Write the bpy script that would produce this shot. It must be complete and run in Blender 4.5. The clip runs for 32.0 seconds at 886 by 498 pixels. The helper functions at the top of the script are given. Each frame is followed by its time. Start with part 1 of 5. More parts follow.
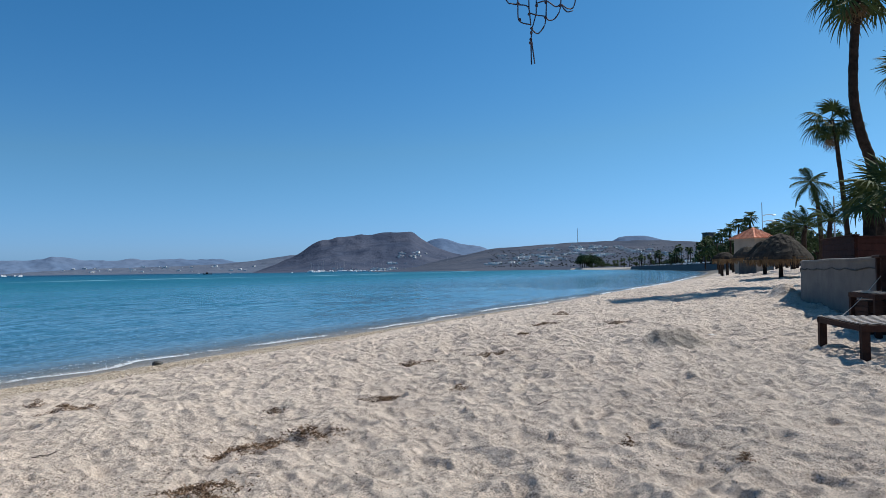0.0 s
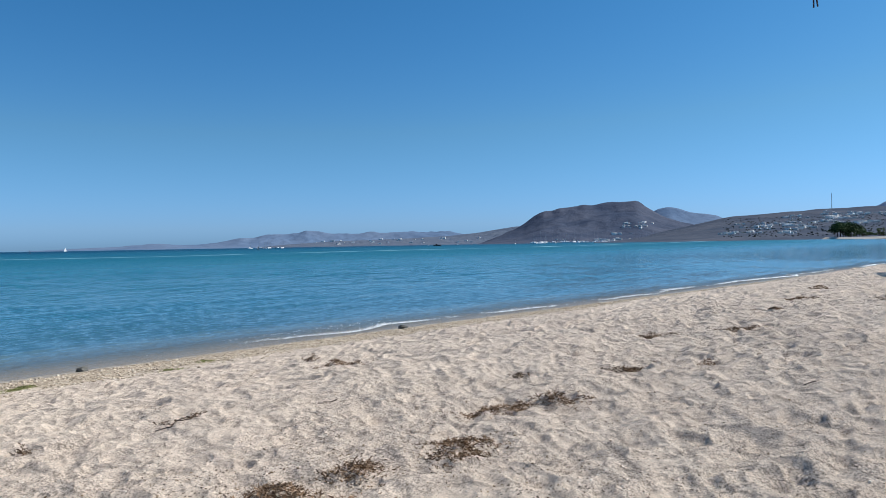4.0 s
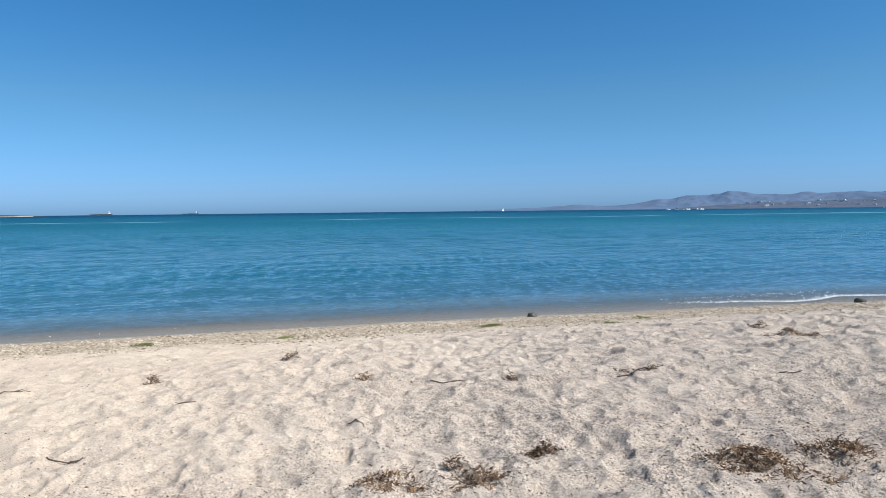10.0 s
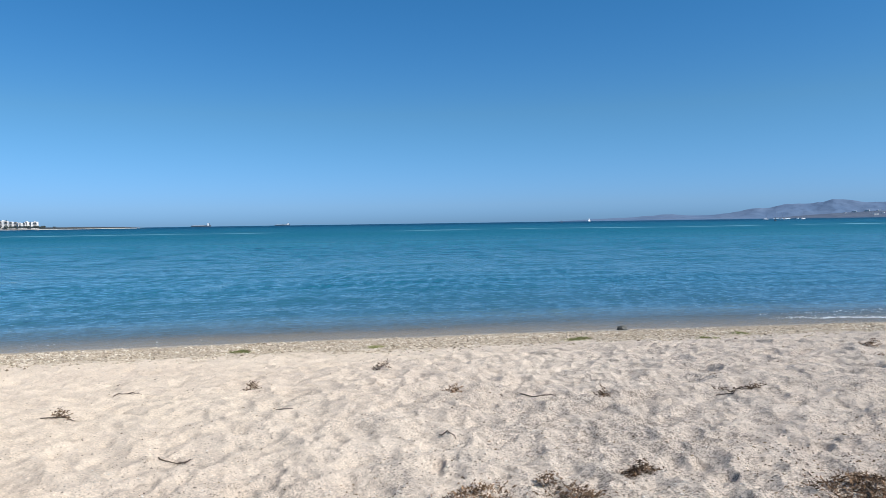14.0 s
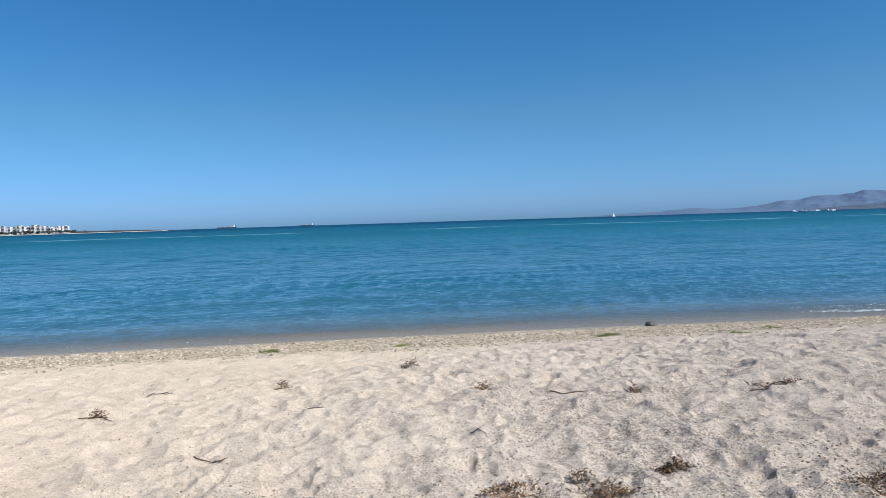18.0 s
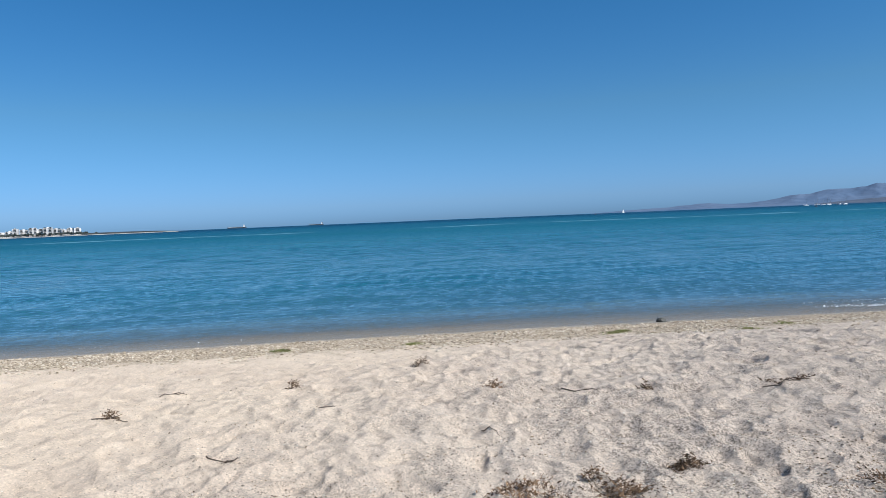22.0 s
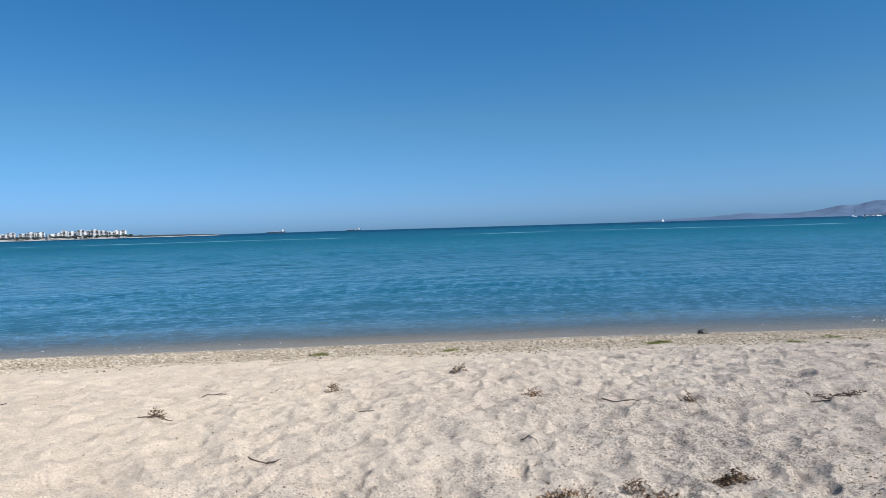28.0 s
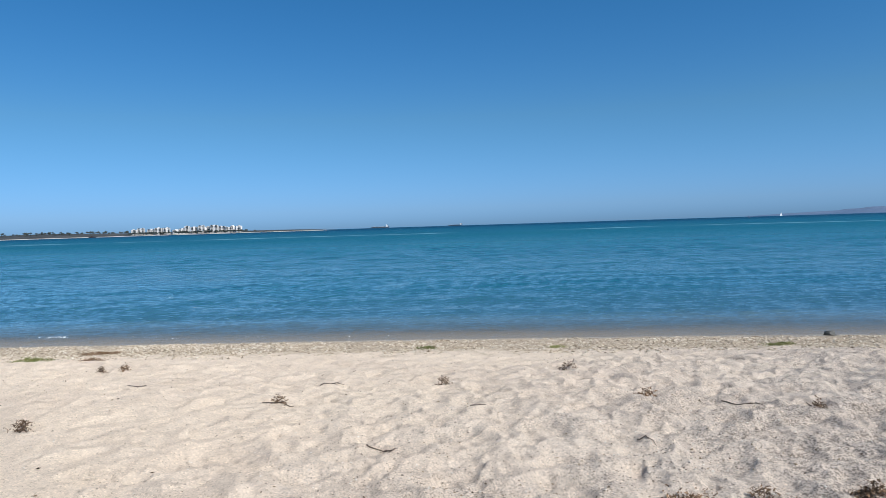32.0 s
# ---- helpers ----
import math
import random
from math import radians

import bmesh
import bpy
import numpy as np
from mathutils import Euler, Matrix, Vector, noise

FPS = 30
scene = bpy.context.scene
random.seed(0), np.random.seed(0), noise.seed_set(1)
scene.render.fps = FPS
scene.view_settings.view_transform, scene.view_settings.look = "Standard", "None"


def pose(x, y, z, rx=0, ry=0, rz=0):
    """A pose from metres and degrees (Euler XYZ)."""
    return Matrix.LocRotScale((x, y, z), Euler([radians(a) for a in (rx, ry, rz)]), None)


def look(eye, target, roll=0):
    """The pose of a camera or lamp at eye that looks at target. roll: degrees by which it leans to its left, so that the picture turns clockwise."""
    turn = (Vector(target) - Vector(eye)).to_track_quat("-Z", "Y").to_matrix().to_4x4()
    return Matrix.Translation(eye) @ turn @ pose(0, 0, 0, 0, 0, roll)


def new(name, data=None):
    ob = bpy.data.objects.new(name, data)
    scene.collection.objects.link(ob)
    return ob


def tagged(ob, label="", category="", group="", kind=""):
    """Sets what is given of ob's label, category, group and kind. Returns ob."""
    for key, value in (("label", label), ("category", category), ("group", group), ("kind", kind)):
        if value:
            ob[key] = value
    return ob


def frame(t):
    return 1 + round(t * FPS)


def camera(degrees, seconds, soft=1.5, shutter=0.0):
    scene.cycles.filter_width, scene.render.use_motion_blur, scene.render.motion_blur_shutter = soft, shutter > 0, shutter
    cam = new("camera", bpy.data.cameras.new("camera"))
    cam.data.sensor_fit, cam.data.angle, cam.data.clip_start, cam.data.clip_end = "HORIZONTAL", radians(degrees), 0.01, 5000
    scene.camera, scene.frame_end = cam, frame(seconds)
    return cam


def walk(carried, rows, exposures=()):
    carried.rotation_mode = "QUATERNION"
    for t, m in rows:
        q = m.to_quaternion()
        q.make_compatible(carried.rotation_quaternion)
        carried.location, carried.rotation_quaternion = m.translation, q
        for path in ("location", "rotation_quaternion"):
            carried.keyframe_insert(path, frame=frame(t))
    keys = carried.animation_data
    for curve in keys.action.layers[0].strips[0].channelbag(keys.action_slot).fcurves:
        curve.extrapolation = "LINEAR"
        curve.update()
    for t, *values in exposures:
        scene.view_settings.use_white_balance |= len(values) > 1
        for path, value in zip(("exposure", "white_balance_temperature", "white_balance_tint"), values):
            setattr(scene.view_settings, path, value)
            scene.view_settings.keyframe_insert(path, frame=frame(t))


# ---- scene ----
cam = camera(65.63, 32.0, soft=0.55)
# seconds, x, y, z, yaw, pitch, roll
PATH = [
    (0.0, 0.000, 0.000, 1.565, -0.00, 1.75, 0.71),
    (0.5, -0.028, -0.005, 1.565, 1.72, 1.51, 0.58),
    (1.0, -0.056, 0.022, 1.561, 3.82, 1.13, 1.01),
    (1.5, -0.087, -0.017, 1.558, 6.98, 0.69, 1.35),
    (2.0, -0.118, -0.025, 1.553, 8.78, 0.31, 1.08),
    (2.5, -0.137, -0.034, 1.550, 10.38, 0.24, 1.12),
    (3.0, -0.161, -0.050, 1.549, 12.70, 0.20, 0.71),
    (3.5, -0.187, -0.079, 1.547, 15.07, -0.08, 0.81),
    (4.0, -0.209, -0.081, 1.548, 18.40, -0.39, 0.98),
    (4.5, -0.241, -0.103, 1.545, 20.76, -0.45, 0.83),
    (6.5, -0.290, -0.180, 1.551, 28.61, -0.35, -0.07),
    (7.0, -0.313, -0.216, 1.547, 31.27, -0.28, -0.45),
    (7.5, -0.339, -0.247, 1.538, 34.71, -0.41, -1.47),
    (8.0, -0.376, -0.274, 1.533, 37.92, -1.49, -0.85),
    (8.5, -0.402, -0.282, 1.533, 41.14, -2.28, -0.73),
    (9.0, -0.409, -0.319, 1.530, 46.12, -2.34, -0.28),
    (9.5, -0.429, -0.346, 1.525, 49.05, -3.23, -0.25),
    (10.0, -0.452, -0.374, 1.530, 52.19, -3.15, 0.61),
    (10.5, -0.457, -0.389, 1.535, 53.65, -2.87, 0.89),
    (11.0, -0.461, -0.397, 1.537, 55.13, -2.53, 1.10),
    (11.5, -0.471, -0.398, 1.544, 56.26, -2.14, 0.92),
    (12.0, -0.465, -0.407, 1.549, 56.65, -1.91, 0.49),
    (12.5, -0.465, -0.419, 1.551, 57.90, -1.99, 0.38),
    (13.0, -0.460, -0.430, 1.547, 58.49, -1.88, 0.34),
    (13.5, -0.473, -0.429, 1.547, 58.83, -2.00, 0.70),
    (14.0, -0.475, -0.423, 1.546, 59.20, -2.18, 0.82),
    (14.5, -0.480, -0.425, 1.548, 58.94, -2.37, 0.84),
    (16.5, -0.488, -0.449, 1.547, 60.27, -2.64, 1.88),
    (17.0, -0.490, -0.450, 1.543, 60.34, -3.00, 1.59),
    (17.5, -0.494, -0.453, 1.546, 60.56, -2.67, 1.65),
    (18.0, -0.489, -0.451, 1.548, 61.15, -2.32, 1.76),
    (18.5, -0.489, -0.454, 1.544, 60.96, -2.41, 1.94),
    (19.0, -0.484, -0.448, 1.542, 61.37, -2.28, 2.17),
    (19.5, -0.490, -0.460, 1.547, 61.28, -2.35, 2.26),
    (20.0, -0.484, -0.454, 1.554, 61.85, -2.31, 2.15),
    (20.5, -0.488, -0.455, 1.554, 61.89, -2.31, 2.16),
    (21.0, -0.489, -0.459, 1.553, 61.94, -2.32, 2.15),
    (21.5, -0.494, -0.457, 1.550, 61.94, -2.44, 2.26),
    (22.0, -0.500, -0.447, 1.549, 61.89, -2.46, 2.35),
    (22.5, -0.497, -0.454, 1.545, 61.88, -2.43, 2.34),
    (23.0, -0.500, -0.450, 1.544, 61.86, -2.31, 2.35),
    (23.5, -0.497, -0.453, 1.545, 62.20, -2.11, 2.27),
    (24.0, -0.497, -0.457, 1.549, 63.00, -2.11, 2.10),
    (24.5, -0.500, -0.464, 1.552, 63.41, -1.93, 1.94),
    (26.5, -0.500, -0.467, 1.549, 63.97, -1.80, 1.91),
    (27.0, -0.500, -0.472, 1.546, 64.27, -1.74, 1.65),
    (27.5, -0.505, -0.474, 1.546, 64.26, -1.73, 1.80),
    (28.0, -0.513, -0.484, 1.549, 64.94, -1.79, 1.68),
    (28.5, -0.516, -0.498, 1.553, 66.07, -1.73, 1.56),
    (29.0, -0.505, -0.517, 1.559, 67.93, -1.51, 2.06),
    (29.5, -0.490, -0.516, 1.564, 69.46, -1.09, 2.19),
    (30.0, -0.496, -0.526, 1.564, 70.42, -1.70, 2.41),
    (30.5, -0.500, -0.536, 1.558, 71.04, -2.06, 2.26),
    (31.0, -0.502, -0.550, 1.556, 71.54, -2.17, 2.07),
    (31.5, -0.517, -0.557, 1.557, 72.43, -2.17, 1.93),
    (32.0, -0.521, -0.576, 1.555, 73.38, -1.95, 1.76),
]
EXPOSURES = [(0.0, 0.30, 6500, 10), (4.0, 0.38, 6500, 10), (9.0, 0.42, 6400, 10), (16.0, 0.32, 6250, 10), (32.0, 0.21, 6220, 10)]
walk(cam, [(t, pose(x, y, z, 90 + pitch, roll, yaw)) for t, x, y, z, yaw, pitch, roll in PATH], EXPOSURES)

# ---- daylight: late-morning sun ahead on the right, clear sky ----
SUN_AZ, SUN_EL = 60.0, 47.5
world = bpy.data.worlds.new("sky")
scene.world = world
world.use_nodes = True
wt = world.node_tree
sky = wt.nodes.new("ShaderNodeTexSky")
sky.sky_type, sky.sun_disc = 'NISHITA', False
sky.sun_elevation, sky.sun_rotation = radians(SUN_EL), radians(SUN_AZ)
sky.air_density, sky.dust_density, sky.ozone_density, sky.altitude = 1.0, 0.6, 1.2, 0.0
# deep blue overhead, milky blue where the sky pales towards the horizon
level = wt.nodes.new("ShaderNodeRGBToBW")
split = wt.nodes.new("ShaderNodeSeparateColor")
pale = wt.nodes.new("ShaderNodeMath")
pale.operation = "DIVIDE"
span = wt.nodes.new("ShaderNodeMapRange")
span.inputs[1].default_value, span.inputs[2].default_value = 0.20, 1.25
hue = wt.nodes.new("ShaderNodeValToRGB")
for at in (0.143, 0.306):
    hue.color_ramp.elements.new(at)
for stop, c in zip(hue.color_ramp.elements, ((0.42, 1.0, 2.05), (0.175, 1.035, 2.70), (0.375, 1.09, 2.03), (0.60, 1.12, 1.76))):
    stop.color = (*[v / 2.7 for v in c], 1.0)
tint = wt.nodes.new("ShaderNodeMix")
tint.data_type, tint.blend_type = "RGBA", "MULTIPLY"
tint.inputs[0].default_value = 1.0
wt.links.new(sky.outputs[0], level.inputs[0])
wt.links.new(sky.outputs[0], split.inputs[0])
wt.links.new(split.outputs[0], pale.inputs[0])
wt.links.new(split.outputs[2], pale.inputs[1])
wt.links.new(pale.outputs[0], span.inputs[0])
wt.links.new(span.outputs[0], hue.inputs[0])
wt.links.new(hue.outputs[0], tint.inputs[6])
wt.links.new(level.outputs[0], tint.inputs[7])
wt.links.new(tint.outputs[2], wt.nodes["Background"].inputs[0])
wt.nodes["Background"].inputs[1].default_value = 0.151
to_sun = Vector((math.sin(radians(SUN_AZ)) * math.cos(radians(SUN_EL)), math.cos(radians(SUN_AZ)) * math.cos(radians(SUN_EL)), math.sin(radians(SUN_EL))))
sun = new("sun", bpy.data.lights.new("sun", "SUN"))
sun.data.energy, sun.data.angle, sun.data.color = 5.0, radians(0.53), (1.0, 0.965, 0.905)
sun.matrix_world = look(to_sun * 200, (0, 0, 0))

# ---- materials ----
class Mat:
    """A small wrapper to write node materials shortly."""

    def __init__(self, name, rough=0.8, metal=0.0, spec=0.5):
        self.m = bpy.data.materials.new(name)
        self.m.use_nodes = True
        self.t = self.m.node_tree
        self.b = self.t.nodes["Principled BSDF"]
        self.b.inputs["Roughness"].default_value = rough
        self.b.inputs["Metallic"].default_value = metal
        self.b.inputs["Specular IOR Level"].default_value = spec
        self.xyz = self.t.nodes.new("ShaderNodeTexCoord").outputs["Object"]

    def node(self, kind, ins=(), **props):
        n = self.t.nodes.new(kind)
        for k, v in props.items():
            if k == "data_type":
                n.data_type = v
            elif k == "blend_type":
                n.blend_type = v
            elif k == "operation":
                n.operation = v
            elif k == "feature":
                n.feature = v
            elif k == "attribute_name":
                n.attribute_name = v
            elif k == "interpolation_type":
                n.interpolation_type = v
        for k, v in dict(ins).items():
            if isinstance(v, bpy.types.NodeSocket):
                self.t.links.new(v, n.inputs[k])
            else:
                n.inputs[k].default_value = v
        return n

    def place(self):
        """World place, so that grain has its true size on every object."""
        return self.node("ShaderNodeNewGeometry").outputs["Position"]

    def noise(self, scale, detail=4.0, rough=0.55, vec=None, dist=0.0):
        return self.node("ShaderNodeTexNoise", {"Vector": vec or self.xyz, "Scale": scale, "Detail": detail, "Roughness": rough, "Distortion": dist}).outputs["Fac"]

    def ramp(self, fac, stops):
        n = self.node("ShaderNodeValToRGB", {"Fac": fac})
        e = n.color_ramp.elements
        while len(e) < len(stops):
            e.new(0.5)
        for el, (p, c) in zip(e, stops):
            el.position = p
            el.color = (*c, 1) if len(c) == 3 else c
        return n.outputs["Color"]

    def grey(self, fac, a, b, lo=0.0, hi=1.0):
        n = self.node("ShaderNodeMapRange", {"Value": fac, "From Min": a, "From Max": b, "To Min": lo, "To Max": hi})
        return n.outputs[0]

    def mix(self, fac, a, b, mode="MIX"):
        n = self.node("ShaderNodeMix", data_type="RGBA", blend_type=mode)
        for k, v in ((0, fac), (6, a), (7, b)):
            if isinstance(v, bpy.types.NodeSocket):
                self.t.links.new(v, n.inputs[k])
            elif k == 0:
                n.inputs[k].default_value = v
            else:
                n.inputs[k].default_value = (*v, 1)
        return n.outputs[2]

    def math(self, op, a, b=0.0):
        return self.node("ShaderNodeMath", {0: a, 1: b}, operation=op).outputs[0]

    def color(self, v):
        if isinstance(v, bpy.types.NodeSocket):
            self.t.links.new(v, self.b.inputs["Base Color"])
        else:
            self.b.inputs["Base Color"].default_value = (*v, 1)
        return self

    def set(self, key, v):
        if isinstance(v, bpy.types.NodeSocket):
            self.t.links.new(v, self.b.inputs[key])
        else:
            self.b.inputs[key].default_value = v
        return self

    def bump(self, height, dist=0.01, strength=1.0, chain=None):
        ins = {"Height": height, "Distance": dist, "Strength": strength}
        if chain is not None:
            ins["Normal"] = chain
        n = self.node("ShaderNodeBump", ins)
        self.t.links.new(n.outputs[0], self.b.inputs["Normal"])
        return n.outputs[0]


def simple(name, c1, c2, scale=6.0, rough=0.8, metal=0.0, fine=60.0, bump=0.002, spread=0.25, spec=0.5):
    """Two tones mixed by coarse and fine grain, with a little relief and a small shift from object to object."""
    m = Mat(name, rough, metal, spec)
    a, b = m.noise(scale, 5), m.noise(fine, 3)
    k = m.grey(m.math("ADD", m.math("MULTIPLY", a, 0.7), m.math("MULTIPLY", b, 0.3)), 0.35, 0.65)
    c = m.mix(k, c1, c2)
    rnd = m.node("ShaderNodeObjectInfo").outputs["Random"]
    hsv = m.node("ShaderNodeHueSaturation", {"Color": c, "Value": m.grey(rnd, 0, 1, 1 - spread, 1 + spread)})
    m.color(hsv.outputs[0])
    m.bump(b, bump)
    return m.m


def sand_material():
    m = Mat("dry_shell_sand", 0.95, spec=0.2)
    p = m.place()
    off = m.node("ShaderNodeAttribute", attribute_name="offshore").outputs["Fac"]
    broad, mid = m.noise(0.35, 4, vec=p), m.noise(2.3, 5, 0.6, vec=p)
    grain, speck = m.noise(130, 3, 0.75, vec=p), m.node("ShaderNodeTexVoronoi", {"Vector": p, "Scale": 95.0})
    dry = m.mix(m.grey(mid, 0.3, 0.7), (0.62, 0.510, 0.418), (0.765, 0.645, 0.54))
    dry = m.mix(m.grey(broad, 0.35, 0.7), dry, (0.74, 0.625, 0.515))
    # shell grit: pale and dark crumbs of about a centimetre
    grit = m.ramp(speck.outputs["Color"], [(0.0, (0.35, 0.33, 0.31)), (0.22, (0.8, 0.79, 0.78)), (0.75, (1.0, 1.0, 1.0)), (1.0, (1.3, 1.28, 1.24))])
    dry = m.mix(0.75, dry, grit, "MULTIPLY")
    # coarse dark grit gathered in hollows and patches
    ax = m.node("ShaderNodeSeparateXYZ", {0: p}).outputs
    calm = m.grey(m.math("ADD", ax[0], m.math("MULTIPLY", ax[1], 0.9)), -6.5, -1.5, 0.12, 1.0)
    dry = m.mix(m.grey(calm, 0.12, 1.0, 1.0, 0.0), dry, m.mix(1.0, dry, (1.02, 1.0, 0.95), "MULTIPLY"))
    coarse = m.math("MULTIPLY", m.math("MULTIPLY", calm, m.grey(m.noise(62, 3, 0.65, vec=p), 0.50, 0.57)), m.grey(m.math("ADD", m.math("MULTIPLY", m.noise(2.4, 4, 0.6, vec=p), 0.6), m.math("MULTIPLY", m.noise(0.55, 3, 0.5, vec=p), 0.4)), 0.42, 0.56, 0.12, 0.80))
    dry = m.mix(coarse, dry, (0.215, 0.172, 0.142))
    litter = m.grey(m.noise(14, 6, 0.75, vec=p), 0.58, 0.68)
    patch = m.grey(m.noise(0.9, 4, vec=p), 0.48, 0.68)
    dry = m.mix(m.math("MULTIPLY", litter, m.math("MULTIPLY", patch, 0.75)), dry, (0.17, 0.125, 0.085))
    # dug sand of the heap, darker around its middle
    heap = m.node("ShaderNodeVectorMath", {0: p, 1: (3.98, 11.7, 0.45)}, operation="DISTANCE").outputs["Value"]
    dry = m.mix(m.grey(m.math("ADD", heap, m.grey(mid, 0.3, 0.7, -0.12, 0.12)), 0.40, 0.62, 0.75, 0.0), dry, (0.30, 0.255, 0.205))
    # shell-hash strip above the swash, then wet sand
    hash_col = m.mix(m.grey(m.noise(24, 4, 0.75, vec=p), 0.42, 0.58), (0.23, 0.175, 0.12), (0.62, 0.51, 0.385))
    edge = m.math("ADD", off, m.grey(mid, 0.3, 0.7, -0.5, 0.5))
    c = m.mix(m.grey(edge, 2.9, 3.7), hash_col, dry)
    wet = m.grey(edge, 0.15, 0.9)
    c = m.mix(wet, (0.33, 0.275, 0.21), c)
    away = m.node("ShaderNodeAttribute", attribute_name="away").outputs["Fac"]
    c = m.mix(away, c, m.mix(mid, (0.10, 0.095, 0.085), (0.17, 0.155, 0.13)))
    m.color(c)
    m.set("Diffuse Roughness", 0.4)
    m.set("Roughness", m.grey(wet, 0, 1, 0.35, 0.95))
    # scuffed crests between the footmarks, finer than the modelled hollows
    warp = m.node("ShaderNodeVectorMath", {0: m.node("ShaderNodeTexNoise", {"Vector": p, "Scale": 4.0, "Detail": 3.0}).outputs["Color"], 1: (0.22, 0.22, 0.0)}, operation="MULTIPLY").outputs["Vector"]
    scuffed = m.node("ShaderNodeVectorMath", {0: p, 1: warp}, operation="ADD").outputs["Vector"]
    cups = m.node("ShaderNodeTexVoronoi", {"Vector": scuffed, "Scale": 4.6}).outputs["Distance"]
    nicks = m.node("ShaderNodeTexVoronoi", {"Vector": scuffed, "Scale": 11.0}).outputs["Distance"]
    scuffs = m.math("ADD", m.math("MULTIPLY", cups, cups), m.math("MULTIPLY", m.math("MULTIPLY", nicks, nicks), 0.3))
    n0 = m.bump(m.math("MULTIPLY", scuffs, m.math("MULTIPLY", m.grey(edge, 3.0, 4.5), m.grey(calm, 0.12, 1.0, 0.45, 1.0))), 0.085, 0.9)
    n1 = m.bump(m.math("ADD", m.math("MULTIPLY", mid, 0.4), m.math("MULTIPLY", m.noise(19, 5, 0.7, vec=p), 0.6)), 0.040, 0.7, n0)
    m.bump(m.math("ADD", grain, m.math("MULTIPLY", m.noise(48, 4, 0.7, vec=p), 0.9)), 0.014, 1.0, n1)
    return m.m


def water_material():
    m = Mat("sea_water", 0.07, spec=0.4)
    p = m.place()
    off = m.node("ShaderNodeAttribute", attribute_name="offshore").outputs["Fac"]
    near = m.ramp(m.grey(off, 0, -12, 0, 1), [(0.0, (0.25, 0.23, 0.20)), (0.10, (0.16, 0.20, 0.215)), (0.35, (0.038, 0.100, 0.142)), (1.0, (0.013, 0.090, 0.136))])
    far = m.ramp(m.grey(off, -12, -900, 0, 1), [(0.0, (0.013, 0.090, 0.136)), (0.06, (0.012, 0.112, 0.165)), (0.30, (0.008, 0.088, 0.150)), (1.0, (0.003, 0.040, 0.090))])
    c = m.mix(m.math("LESS_THAN", off, -12.0), near, far)
    turned = m.node("ShaderNodeMapping", {"Vector": p, "Rotation": (0, 0, radians(-27)), "Scale": (1.0, 0.5, 1.0)}).outputs[0]
    streak = m.noise(0.035, 4, 0.5, vec=turned)
    c = m.mix(m.grey(streak, 0.45, 0.75, 0, 0.35), c, (0.02, 0.13, 0.155))
    # a long pale current line far out
    bend = m.math("ADD", off, m.grey(m.noise(0.012, 3, vec=p), 0.3, 0.7, -14, 14))
    line = m.math("MULTIPLY", m.grey(m.math("ABSOLUTE", m.math("ADD", bend, 208.0)), 9.0, 5.0), m.grey(m.noise(0.02, 2, vec=p), 0.38, 0.5))
    c = m.mix(m.math("MULTIPLY", line, 0.7), c, (0.18, 0.34, 0.40))
    m.color(c)
    m.set("IOR", 1.33)
    m.set("Alpha", m.grey(off, -0.2, -3.2, 0.25, 1.0))
    swell, chop, fine = m.noise(0.3, 2, 0.5, vec=turned, dist=0.4), m.noise(1.4, 3, 0.55, vec=turned, dist=0.5), m.noise(5.5, 3, 0.6, vec=turned, dist=0.5)
    far_out = m.grey(off, -6.0, -60.0, 0.25, 1.0)
    # beyond the near ripples the many small slopes blur the mirror image
    m.set("Roughness", m.grey(off, -15.0, -140.0, 0.05, 0.50))
    m.set("Specular IOR Level", m.grey(off, -15.0, -140.0, 0.50, 0.15))
    n1 = m.bump(m.math("MULTIPLY", swell, far_out), 0.5, 0.9)
    n2 = m.bump(m.math("MULTIPLY", chop, far_out), 0.34, 1.0, n1)
    m.bump(m.math("MULTIPLY", fine, m.grey(off, -6.0, -60.0, 0.5, 1.0)), 0.10, 1.0, n2)
    return m.m


SAND, WATER = sand_material(), water_material()


def hill_material(name, scrub, rock, scale):
    m = Mat(name, 1.0, spec=0.0)
    p = m.place()
    gully = m.noise(scale, 7, 0.62, vec=p)
    c = m.mix(m.grey(gully, 0.38, 0.66), scrub, rock)
    c = m.mix(m.grey(m.noise(scale * 9, 4, 0.7, vec=p), 0.5, 0.75, 0, 0.5), c, tuple(0.55 * v for v in scrub))
    m.color(c)
    m.bump(gully, 26.0, 0.8)
    return m.m


# mesa and ridge: aerial haze mixed into the scrub and rock tones as slate blue
MESA = hill_material("hazed_mesa_scrub", (0.046, 0.060, 0.094), (0.074, 0.085, 0.118), 0.006)
RIDGE = hill_material("hazed_ridge_scrub", (0.052, 0.066, 0.094), (0.082, 0.092, 0.117), 0.006)
# blue of distance haze painted into the range's desert colours
RANGE = hill_material("hazed_desert_range", (0.092, 0.140, 0.222), (0.115, 0.160, 0.238), 0.003)
SPIT = hill_material("spit_scrub", (0.048, 0.056, 0.062), (0.092, 0.096, 0.098), 0.012)
# lowland colours also shifted to haze blue
HAZED_LOWLAND = hill_material("coastal_lowland", (0.082, 0.105, 0.150), (0.105, 0.128, 0.168), 0.01)


